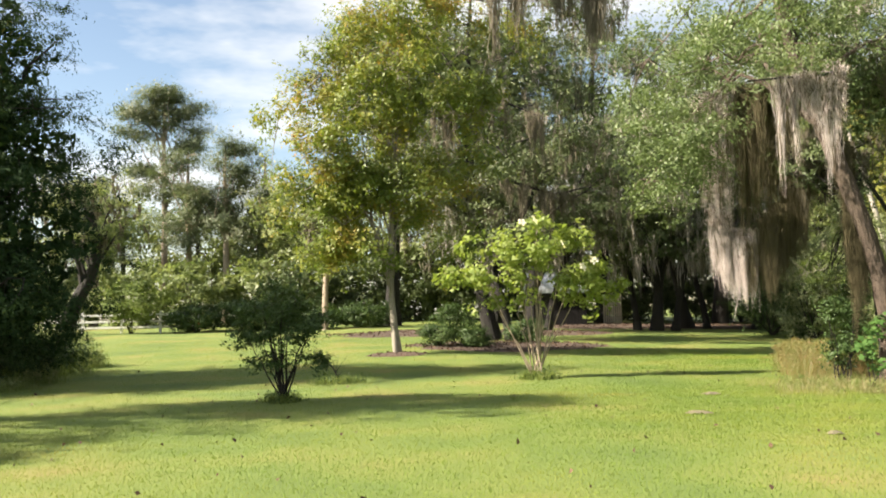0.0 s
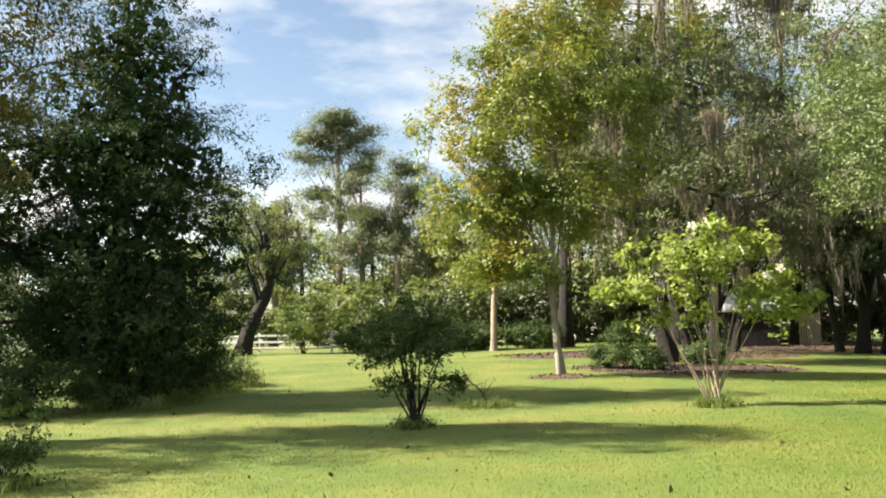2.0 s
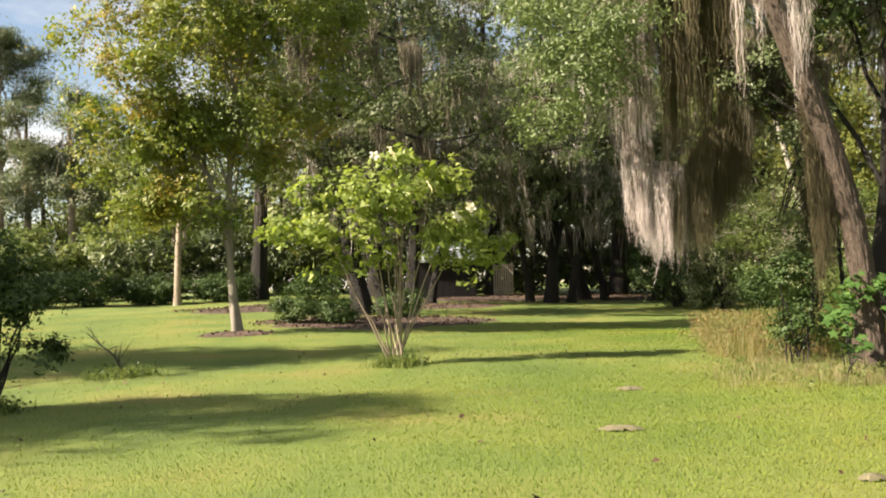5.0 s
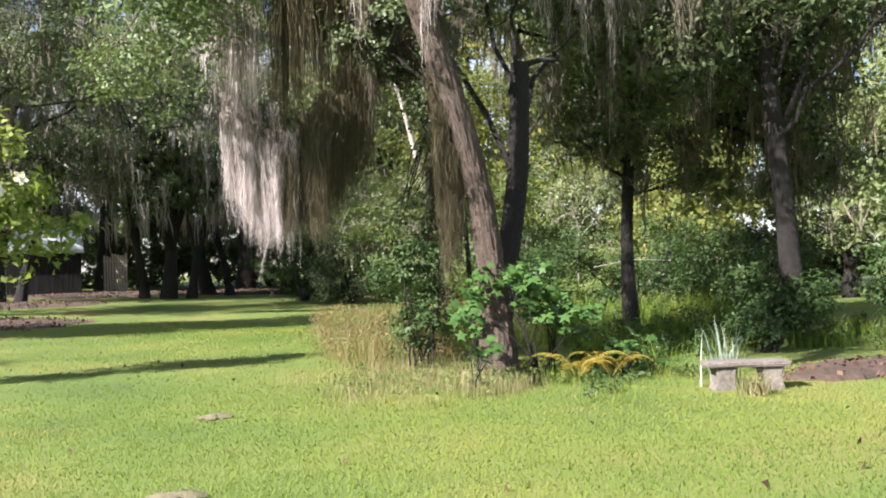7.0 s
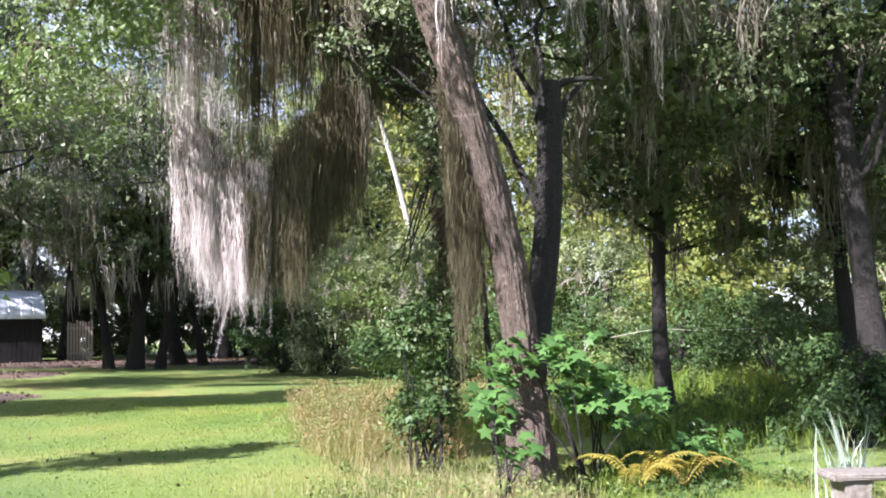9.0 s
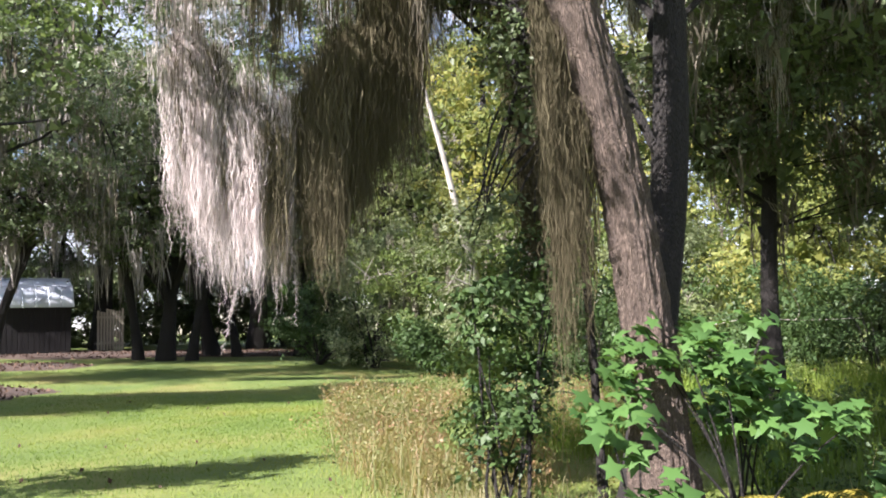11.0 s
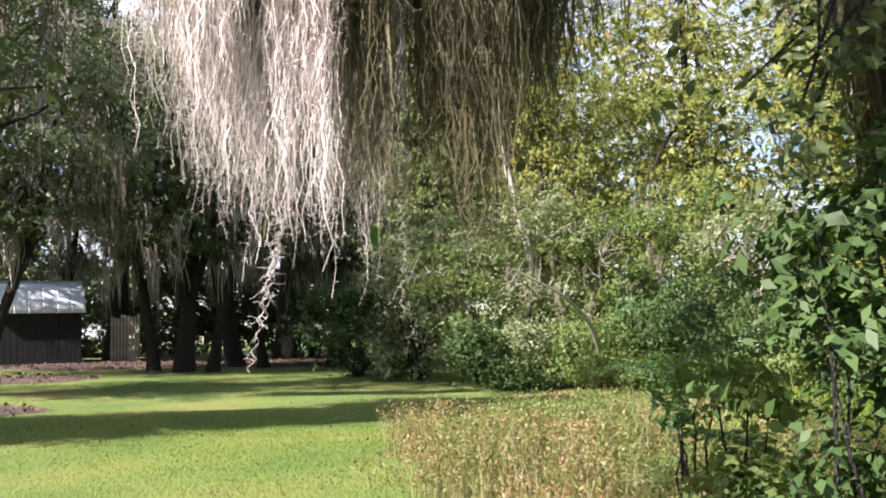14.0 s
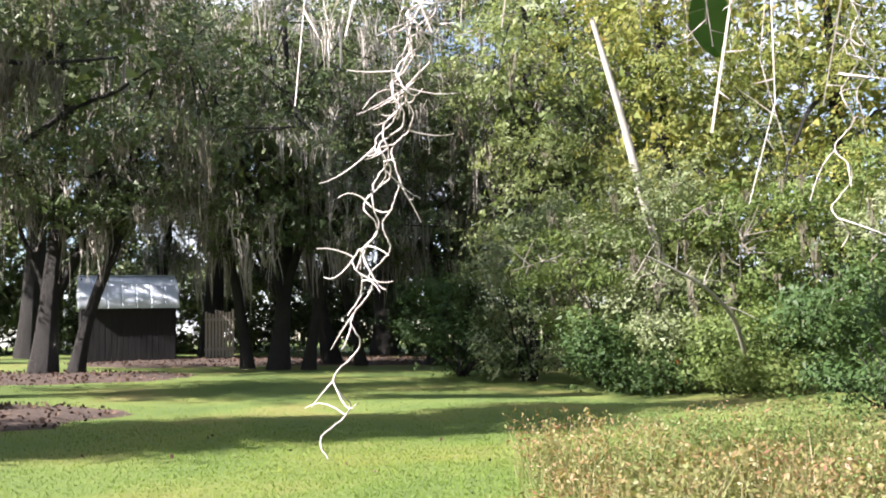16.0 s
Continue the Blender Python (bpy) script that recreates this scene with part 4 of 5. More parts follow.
for k in range(8):
    bush("shade_shrub", (-37 + 3.6 * k, 54.5 + (k % 3)), [(0, 0, 2.0, 2.6, 1.5, 2.1)], "dim shrub below the woodland trees", WOODS, clumps=140, per=18, radius=0.5, size=0.34, seed=330 + k, group="dim shrubs below the woods", stem_r=0.03)
for k in range(9):
    a = 0.9 - 0.16 * k
    x, y = 8 + 27 * math.cos(a), 20 + 27 * math.sin(a)
    bush("shade_shrub", (x, y), [(0, 0, 1.2, 2.6, 2.2, 1.3)], "dim shrub below the woodland trees", OAK, clumps=90, per=16, radius=0.5, size=0.34, seed=280 + k, group="dim shrubs below the woods", stem_r=0.03)

for k, (x, y, h) in enumerate([(21.5, 41, 5.5), (24.5, 38.5, 5), (27.5, 36, 5.5), (29.5, 33, 5), (31.5, 30, 5.5), (33, 26.5, 5), (34.5, 23, 5), (34, 19, 5), (24.5, 32.5, 3.4), (27.5, 29, 3.4)]):
    bush("shade_shrub", (x, y), [(0, 0, h * 0.5, 2.3, 2.0, h * 0.5)], "tall dim shrub behind the clearing", OAK, clumps=120, per=17, radius=0.5, size=0.32, seed=290 + k, group="dim shrubs below the woods", stem_r=0.03)

# ---- mulch beds ----
def bed(name, cx, cy, rx, ry, seed, label, lift=0.025):
    g = np.random.RandomState(seed)
    rings, around = 7, 48
    ang = np.arange(around) * 2 * math.pi / around
    edge = 1 + 0.10 * np.sin(3 * ang + seed) + 0.06 * np.sin(7 * ang) + 0.04 * g.randn(around)
    v = [(cx, cy, float(ground_z(cx, cy)) + lift + 0.06)]
    for k in range(1, rings + 1):
        q = k / rings
        x, y = cx + rx * q * edge * np.cos(ang), cy + ry * q * edge * np.sin(ang)
        z = ground_z(x, y) + (lift + 0.06 * (1 - q * q) + 0.012 * g.randn(around) if k < rings else -0.01)
        v += list(zip(x, y, z))
    f = []
    for k in range(rings - 1):
        for j in range(around):
            a, b = 1 + k * around, 1 + (k + 1) * around
            f.append((a + j, b + j, b + (j + 1) % around, a + (j + 1) % around))
    f += [(0, 1 + j, 2 + j, 1 + (j + 2) % around) for j in range(0, around, 2)]
    top = thing(name, (0, 0, 0), label, "mulch bed")
    put("mulch", mesh("mulch", v, f, smooth=True), MULCH, top)
    n = int(110 * rx * ry)
    t, r = g.rand(n) * 6.283, np.sqrt(g.rand(n)) * 1.04
    P = np.stack([cx + rx * r * np.cos(t), cy + ry * r * np.sin(t)], 1)
    P = np.concatenate([P, (ground_z(P[:, 0], P[:, 1]) + lift + 0.07 * (1 - np.minimum(r, 1) ** 2) + 0.015)[:, None]], 1)
    tagged(put("leaf_litter", mesh("leaf_litter", *leaf_cards(P, 0.07, g, 0.7, 0.1, 0.0)), LITTER, top), kind="stuff")


bed("mulch_bed", 2.1, 32.3, 3.6, 2.7, 1, "low bed of reddish leaf mulch round an oak")
bed("mulch_bed", 1.0, 41.5, 6.5, 2.8, 2, "bare leaf mulch below the oaks by the shed")
bed("mulch_bed", 11.5, 48.5, 7.0, 3.2, 3, "bare leaf mulch below the dark oaks")
bed("mulch_bed", 11.6, 13.9, 1.3, 0.7, 4, "patch of dead leaves beside the stone bench", 0.02)
def bare_patch(x, y, rx, ry, seed):
    g = np.random.RandomState(seed)
    ang = np.arange(28) * 2 * math.pi / 28
    edge = 1 + 0.25 * g.randn(28)
    v = [(x, y, float(ground_z(x, y)) + 0.05)]
    for q, up in ((0.5, 0.042), (1.0, 0.012)):
        px, py = x + rx * q * edge * np.cos(ang), y + ry * q * edge * np.sin(ang)
        v += list(zip(px, py, ground_z(px, py) + up + 0.006 * g.randn(28)))
    f = [(0, 1 + j, 2 + j, 1 + (j + 2) % 28) for j in range(0, 28, 2)] + [(1 + j, 29 + j, 29 + (j + 1) % 28, 1 + (j + 1) % 28) for j in range(28)]
    me = mesh("bare_patch", v, f, smooth=True)
    tagged(put("bare_patch", me, SAND), "small bare sandy patch in the lawn", "bare ground", "bare patches in the lawn")


for k, (x, y, rx, ry) in enumerate([(3.6, 12.8, 0.17, 0.08), (4.58, 15.6, 0.16, 0.1), (4.5, 10.5, 0.1, 0.06)]):
    bare_patch(x, y, rx, ry, 60 + k)
bed("gum_bed", -1.5, 28.4, 0.95, 0.6, 5, "dark soil ring at the sweet gum's foot", 0.02)

# ---- shed, plank panel and rail fence ----
def shed(at, width, depth, wall, turn):
    root = thing("barn_shed", (*at, float(ground_z(*at)) - 0.02), "black wooden barn shed with a metal gambrel roof", "shed")
    root.rotation_euler = (0, 0, turn)
    h = width / 2
    for k in range(16):
        bm = bmesh.new()
        box(bm, -h + k * width / 16 + 0.006, -0.02, 0.05, -h + (k + 1) * width / 16 - 0.006, 0.02, wall, 0.004)
        part("board", bm, SHADED_BOARDS, root)
    for sx in (-1, 1):
        for k in range(10):
            y0, y1 = k * depth / 10, (k + 1) * depth / 10
            top = wall + 0.95 * min(1, 1.45 * min(k + 0.5, 9.5 - k) / 5)
            bm = bmesh.new()
            box(bm, sx * h - 0.02, y0 + 0.02, 0.05, sx * h + 0.02, y1 + 0.012, top, 0.004)
            part("board", bm, SHADED_BOARDS, root)
    bm = bmesh.new()
    box(bm, -h, depth - 0.03, 0.05, h, depth + 0.01, wall)
    part("back_wall", bm, SHADED_BOARDS, root)
    rise = [(-0.16, wall - 0.12), (0.42, wall + 0.72), (depth / 2, wall + 1.06), (depth - 0.42, wall + 0.72), (depth + 0.16, wall - 0.12)]
    for (ya, za), (yb, zb) in zip(rise, rise[1:]):
        panels = 7
        for k in range(panels):
            x0, x1 = -h - 0.12 + k * (width + 0.24) / panels, -h - 0.12 + (k + 1) * (width + 0.24) / panels
            v, f = [], []
            for j, x in enumerate(np.linspace(x0, x1, 13)):
                up = 0.007 if j % 4 in (1, 2) else 0.0
                v += [(x, ya, za + up), (x, yb, zb + up)]
            f = [(2 * j, 2 * j + 2, 2 * j + 3, 2 * j + 1) for j in range(12)]
            sheet = put("roof_sheet", mesh("roof_sheet", v, f), SHEET, root)
            sheet.modifiers.new("thick", "SOLIDIFY").thickness = 0.008
    bm = bmesh.new()
    box(bm, -h - 0.13, depth / 2 - 0.1, wall + 1.055, h + 0.13, depth / 2 + 0.1, wall + 1.085, 0.008)
    part("ridge_cap", bm, SHEET, root)
    return root


shed((6.35, 49.4), 3.0, 2.6, 1.95, 0.05)


def plank_fence(at, turn, count, height, label):
    g = np.random.RandomState(9)
    root = thing("plank_fence", (*at, float(ground_z(*at)) - 0.03), label, "fence")
    root.rotation_euler = (0, 0, turn)
    for k in range(count):
        bm = bmesh.new()
        box(bm, k * 0.115, g.uniform(-0.01, 0.01), 0.0, k * 0.115 + 0.085, 0.03 + g.uniform(-0.01, 0.01), height * g.uniform(0.93, 1.03), 0.005)
        part("plank", bm, PLANK, root)
    for z in (0.35, height - 0.35):
        bm = bmesh.new()
        box(bm, -0.03, 0.045, z, count * 0.115 + 0.03, 0.085, z + 0.08, 0.005)
        part("rail", bm, PLANK, root)
    return root


plank_fence((8.9, 50.2), -0.1, 9, 1.75, "bleached vertical plank fence panel among the oaks")


def rail_fence(x0, x1, y, rails, label):
    root = thing("rail_fence", (x0, y, float(ground_z(x0, y)) - 0.02), label, "fence")
    n = int((x1 - x0) / 2.1) + 1
    for k in range(n):
        bm = bmesh.new()
        box(bm, k * 2.1 - 0.06, -0.05, 0, k * 2.1 + 0.06, 0.05, 1.2, 0.012)
        part("post", bm, PAINT, root)
    for k in range(n - 1):
        for z in rails:
            bm = bmesh.new()
            box(bm, k * 2.1 + 0.02, -0.085, z, k * 2.1 + 2.08, -0.053, z + 0.11, 0.006)
            part("rail", bm, PAINT, root)
    return root


rail_fence(-28.0, -13.0, 48.6, (0.28, 0.6, 0.95), "white-painted three-rail fence beyond the lawn")

# ---- hanging moss curtain over the path ----
def curtain(name, line, lengths, clumps, strands, label, seed, spread=0.1, width=0.008, segs=14, wave=0.012, thick=0.12, mat=MOSS, hairs=3000, limb=0.03, curl=0.012, core=0, full=0.35):
    """Moss on a drooping bough: the bough, its beards, and the loose curls that stand off them."""
    g = np.random.RandomState(seed)
    p = smooth_path([(*q, limb * (1 - 0.6 * k / (len(line) - 1))) for k, q in enumerate(line)], 16)
    root = thing(name, tuple(p[0, :3]), label, "hanging moss")
    o = p[0, :3]
    put("bough", mesh("bough", *tube(p[:, :3] - o, p[:, 3], 7, 0.06, seed), smooth=True), DARK_BARK, root)
    s = np.sort(g.rand(clumps))
    q = np.linspace(0, 1, 16)
    A = np.stack([np.interp(s, q, p[:, k]) for k in range(3)], 1) - o + g.randn(clumps, 3) * (thick, thick, 0.1)
    L = np.interp(s, np.linspace(0, 1, len(lengths)), lengths) * (full + 0.2 + 0.6 * (1.15 - full) * g.rand(clumps))
    beard, beard_f = moss_strands(A, L, strands, g, spread, width, segs, wave, 0.75, curl, full)
    put("moss_beard", mesh("moss_beard", beard, beard_f), mat, root)
    if core:
        # Added inner ribbons in the shade colour; they block light through the beard.
        put("shaded_core", mesh("shaded_core", *moss_strands(A + (0.03, 0.02, 0), L * 0.86, int(core * 1.6), g, spread * 0.85, width * 2.6, 9, 0.012, 0.6, curl)), DEEP_SHADE_MOSS, root, "dense shade-toned ribbons inside the beard")
    node = beard.reshape(-1, segs + 1, 2, 3).mean(2)
    k = g.randint(0, len(node), hairs)
    j = 1 + ((segs - 1) * g.rand(hairs) ** 0.55).astype(int)
    base = node[k, j] + (node[k, np.minimum(j + 1, segs)] - node[k, j]) * g.rand(hairs, 1)
    way = unit(g.randn(hairs, 3) * (1, 1, 0.7) + (0, 0, -0.45))
    thin = unit(np.cross(way, g.randn(hairs, 3))) * max(width * 0.3, 0.0008)
    tip = base + way * (0.014 + 0.034 * g.rand(hairs, 1) ** 2)
    put("moss_curl", mesh("moss_curl", np.stack([base - thin, base + thin, tip], 1).reshape(-1, 3), np.arange(hairs * 3).reshape(hairs, 3)), mat, root)
    return root


# One moss growth: its lit left end pale, its shaded right end brown.
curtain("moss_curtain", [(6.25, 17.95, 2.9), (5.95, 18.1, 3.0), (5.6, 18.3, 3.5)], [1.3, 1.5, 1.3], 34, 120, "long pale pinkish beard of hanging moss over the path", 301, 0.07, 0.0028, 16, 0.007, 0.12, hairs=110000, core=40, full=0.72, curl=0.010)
curtain("moss_curtain", [(7.0, 17.75, 3.9), (6.75, 17.8, 3.45), (6.5, 17.87, 3.1), (6.2, 17.97, 2.85)], [1.4, 1.7, 1.5, 1.25], 30, 110, "dense hanging moss over the path, brown tone holding its shade", 308, 0.085, 0.0036, 14, 0.012, 0.1, DEEP_SHADE_MOSS, hairs=80000, core=80, full=0.74, curl=0.010)
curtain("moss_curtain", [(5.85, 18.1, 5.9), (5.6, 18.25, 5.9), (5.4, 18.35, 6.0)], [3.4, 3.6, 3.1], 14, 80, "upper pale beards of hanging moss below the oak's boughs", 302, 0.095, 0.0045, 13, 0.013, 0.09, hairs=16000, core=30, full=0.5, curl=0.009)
curtain("moss_curtain", [(6.95, 17.6, 6.2), (6.5, 17.78, 5.9), (6.0, 18.0, 5.9)], [2.9, 3.3, 3.5], 20, 80, "upper shade-browned beards of moss below the oak's boughs", 313, 0.10, 0.0055, 11, 0.013, 0.1, DEEP_SHADE_MOSS, hairs=6000, core=40, full=0.5)
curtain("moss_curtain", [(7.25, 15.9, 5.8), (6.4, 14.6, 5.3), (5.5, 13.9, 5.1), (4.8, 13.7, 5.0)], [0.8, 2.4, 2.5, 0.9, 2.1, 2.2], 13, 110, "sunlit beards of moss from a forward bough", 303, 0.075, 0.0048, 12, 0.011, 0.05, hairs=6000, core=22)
curtain("moss_column", [(7.45, 16.5, 4.6), (7.5, 16.4, 3.8), (7.52, 16.32, 3.0), (7.56, 16.28, 2.5)], [2.2, 2.7, 2.5, 2.05], 16, 120, "dim column of moss beside the leaning trunk", 304, 0.06, 0.003, 16, 0.009, 0.05, DEEP_SHADE_MOSS, hairs=45000, core=40, curl=0.010)
curtain("moss_column", [(7.8, 17.25, 4.9), (7.88, 17.3, 3.9), (7.95, 17.35, 3.0), (8.05, 17.4, 2.3)], [2.3, 2.8, 2.4, 1.9], 20, 90, "wide dim column of moss behind the leaning trunk", 316, 0.08, 0.004, 14, 0.009, 0.09, DEEP_SHADE_MOSS, hairs=18000, core=30, curl=0.010)
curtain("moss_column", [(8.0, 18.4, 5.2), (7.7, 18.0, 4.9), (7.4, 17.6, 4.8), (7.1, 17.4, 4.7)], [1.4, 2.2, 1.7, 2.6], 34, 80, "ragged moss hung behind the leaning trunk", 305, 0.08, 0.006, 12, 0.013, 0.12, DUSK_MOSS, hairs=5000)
curtain("moss_column", [(9.2, 17.2, 5.4), (10.2, 17.0, 5.3), (11.4, 17.2, 5.4), (12.6, 17.0, 5.2)], [0.9, 1.9, 1.0, 2.2], 26, 50, "thin beards of moss from a far bough", 306, 0.07, 0.008, 9, 0.013, 0.2, GREY_MOSS, hairs=1500, core=10)
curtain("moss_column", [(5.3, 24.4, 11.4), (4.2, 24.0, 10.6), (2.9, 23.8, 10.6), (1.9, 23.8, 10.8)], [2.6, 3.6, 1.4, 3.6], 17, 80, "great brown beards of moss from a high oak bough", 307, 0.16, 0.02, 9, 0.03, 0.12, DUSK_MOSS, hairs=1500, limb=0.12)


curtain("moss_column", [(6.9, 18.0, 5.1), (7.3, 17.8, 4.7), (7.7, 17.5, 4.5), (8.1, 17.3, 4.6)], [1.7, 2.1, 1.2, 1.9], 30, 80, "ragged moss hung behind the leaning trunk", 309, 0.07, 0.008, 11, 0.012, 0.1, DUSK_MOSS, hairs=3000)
curtain("moss_column", [(10.0, 18.6, 4.9), (10.9, 18.3, 4.7), (11.8, 18.0, 4.8), (12.6, 17.9, 4.6)], [1.3, 0.8, 2.0, 1.1], 13, 60, "thin beards of moss from a far bough", 310, 0.07, 0.009, 9, 0.013, 0.15, GREY_MOSS, hairs=1500, core=10)


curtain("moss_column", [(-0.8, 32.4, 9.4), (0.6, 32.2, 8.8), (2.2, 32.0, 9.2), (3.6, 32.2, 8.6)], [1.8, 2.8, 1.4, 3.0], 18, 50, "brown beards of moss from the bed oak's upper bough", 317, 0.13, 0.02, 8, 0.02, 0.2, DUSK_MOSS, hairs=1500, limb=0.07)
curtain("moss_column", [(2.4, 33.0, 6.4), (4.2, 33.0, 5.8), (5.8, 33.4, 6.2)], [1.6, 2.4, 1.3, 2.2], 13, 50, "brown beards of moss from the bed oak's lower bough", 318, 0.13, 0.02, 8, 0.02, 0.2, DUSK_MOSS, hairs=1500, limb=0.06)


def loose_strand(tip, top, seed):
    """One curled strand of moss with the fine side threads standing off it."""
    g = np.random.RandomState(seed)
    root = thing("moss_strand", tuple(top), "single curly strand of pale hanging moss", "hanging moss")
    d = np.asarray(tip, float) - np.asarray(top, float)
    n = 170
    s = np.linspace(0, 1, n)[:, None]
    for k in range(6):
        end = (1.0, 0.82, 0.72, 0.62, 0.5, 0.4)[k]
        a = 6.283 * (11 * s[:, 0] * end + g.rand())
        w = 0.006 * np.abs(np.sin(5 * s[:, 0] + k)) + 0.003
        c = d * s * end + np.stack([np.cos(a) * w, np.sin(a) * w, 0.0 * s[:, 0]], 1) + np.cumsum(g.randn(n, 3) * 0.0007, axis=0)
        put("thread", mesh("thread", *tube(c, np.linspace(0.0010, 0.0007, n), 5), smooth=True), MOSS, root)
        for j in range(20 if k < 3 else 12):
            b = c[g.randint(2, n)]
            way = unit(np.array([g.randn(), g.randn(), -0.35 + 0.4 * g.randn()]))
            m = 0.015 + 0.05 * g.rand() ** 1.5
            hook = bend(b, b + way * m * 0.6 + np.array([0, 0, 0.012 * g.randn()]), b + way * m, 6)
            put("side_thread", mesh("side_thread", *tube(hook, np.linspace(0.0009, 0.0004, 6), 5), smooth=True), MOSS, root)


loose_strand((5.86, 18.22, 1.17), (5.98, 18.13, 1.78), 401)
loose_strand((6.38, 18.12, 1.36), (6.35, 18.0, 2.0), 402)
bm = bmesh.new()
for k in range(7):
    s = k / 6
    wd = 0.027 * math.sin(math.pi * (0.08 + 0.88 * s))
    for sx in (-1, 0, 1):
        bm.verts.new((sx * wd, 0.006 * (1 - abs(sx)) + 0.02 * s * s, -0.085 * s))
bm.verts.ensure_lookup_table()
for k in range(6):
    for j in range(2):
        bm.faces.new([bm.verts[3 * k + j], bm.verts[3 * k + j + 1], bm.verts[3 * k + j + 4], bm.verts[3 * k + j + 3]])
green_leaf = part("oak_leaf", bm, STAR, None, "", (6.32, 18.26, 1.68))
green_leaf.rotation_euler = (0.15, -0.35, -0.3)
tagged(green_leaf, "single bright green leaf caught in the moss", "leaf")

# ---- growth round the leaning oak ----
bush("dark_sprig", (7.6, 17.2), [(0.1, 0, 1.45, 0.42, 0.4, 0.35), (-0.2, 0.1, 1.55, 0.4, 0.35, 0.25), (0.05, 0.1, 1.0, 0.5, 0.4, 0.35), (0.3, -0.2, 1.9, 0.3, 0.3, 0.4), (0.1, 0, 0.55, 0.4, 0.3, 0.3)], "dark-leaved oak sprouts below hanging moss", SHRUB, clumps=110, per=26, radius=0.15, size=0.065, stems=11, seed=311, stem_r=0.011)
bush("leafy_sprout", (7.95, 18.1), [(0, 0, 0.9, 0.3, 0.3, 0.4), (-0.1, 0, 0.5, 0.3, 0.3, 0.3)], "light green sprouts beside the leaning oak", HEDGE, clumps=40, per=26, radius=0.12, size=0.06, stems=8, seed=312, stem_r=0.01)


def star_leaf_mesh(places, size, g):
    """Five-pointed leaves, each a fan of ten corners round a hub."""
    n = len(places)
    ang = np.arange(10) * math.pi / 5
    rad = np.where(np.arange(10) % 2 == 0, 1.0, 0.42)
    rad[[4, 6]] = 0.8
    flat = np.stack([rad * np.cos(ang), rad * np.sin(ang), np.where(np.arange(10) % 2 == 0, -0.14, 0.0)], 1)
    flat = np.concatenate([[[0, 0, 0.03]], flat])
    up = unit(np.stack([g.randn(n) * 0.5, g.randn(n) * 0.5 - 0.35, np.ones(n)], 1))
    a = unit(np.cross(up, unit(g.randn(n, 3))))
    b = np.cross(up, a)
    s = (size * (0.6 + 0.7 * g.rand(n)))[:, None, None]
    v = places[:, None] + s * (flat[None, :, :1] * a[:, None] + flat[None, :, 1:2] * b[:, None] + flat[None, :, 2:] * up[:, None])
    fan = np.array([(0, 1 + j, 1 + (j + 1) % 10) for j in range(10)])
    return v.reshape(-1, 3), (np.arange(n)[:, None, None] * 11 + fan[None]).reshape(-1, 3)


def sapling(at, blobs, count, size, seed, label, stems=5):
    g = np.random.RandomState(seed)
    root = thing("gum_sapling", (*at, float(ground_z(*at)) - 0.01), label, "sapling", "sweet gum saplings")
    P = clump_points(blobs, count, g, 0.2)
    for e in P[:stems]:
        put("stem", mesh("stem", *tube(bend((g.randn() * 0.05, g.randn() * 0.05, 0), e * (0.2, 0.2, 0.5), e, 8), np.linspace(0.011, 0.004, 8), 6), smooth=True), DARK_BARK, root)
    put("foliage", mesh("foliage", *star_leaf_mesh(P, size, g)), STAR, root)


sapling((8.3, 15.75), [(-0.1, 0, 1.15, 0.42, 0.4, 0.3), (0.1, 0, 0.85, 0.45, 0.4, 0.25), (0.45, -0.2, 0.75, 0.4, 0.35, 0.2), (-0.58, 0.2, 1.15, 0.3, 0.25, 0.25), (-0.7, 0.3, 0.8, 0.3, 0.2, 0.2)], 340, 0.085, 321, "green sweet gum sapling with star-shaped leaves", 7)
sapling((9.25, 15.35), [(0, 0, 0.35, 0.32, 0.3, 0.22)], 60, 0.085, 322, "low pale-green sweet gum sapling")
sapling((7.35, 15.55), [(0, 0, 0.75, 0.25, 0.25, 0.2), (0.1, 0.0, 0.45, 0.3, 0.3, 0.2)], 46, 0.09, 323, "small sweet gum sapling before the leaning trunk")
sapling((8.9, 16.3), [(0, 0, 0.8, 0.5, 0.4, 0.25), (0.3, -0.2, 0.5, 0.4, 0.3, 0.2)], 150, 0.085, 324, "green sweet gum sapling behind the ferns")


def fronds(name, at, count, length, mat, seed, label, rise=0.6, pinna=0.09, base_h=0.0, toward=None):
    g = np.random.RandomState(seed)
    root = thing(name, (*at, float(ground_z(*at)) + base_h), label, "fern")
    for k in range(count):
        a = g.rand() * 6.283 if toward is None else toward + g.randn() * 0.9
        o = np.array([math.cos(a), math.sin(a), 0])
        L = length * (0.7 + 0.5 * g.rand())
        c = bend((0, 0, 0), o * L * 0.45 + np.array([0, 0, L * rise]), o * L * 0.95 + np.array([0, 0, L * rise * 0.35 * (0.3 + g.rand())]), 24)
        pieces = [tube(c, np.linspace(0.004, 0.0012, 24), 5)]
        across = np.array([-o[1], o[0], 0])
        for j in range(4, 24):
            for sd in (-1, 1):
                m = pinna * math.sin(math.pi * (0.12 + 0.8 * j / 24)) * (0.85 + 0.3 * g.rand())
                tip = c[j] + sd * across * m + o * m * 0.35 + np.array([0, 0, -0.2 * m])
                mid = (c[j] + tip) / 2
                w = o * m * 0.13
                pieces.append((np.array([c[j], mid + w + (0, 0, 0.01), tip, mid - w + (0, 0, 0.01)]), np.array([[0, 1, 2, 3]])))
        put("frond", mesh("frond", *joined(pieces)), mat, root)


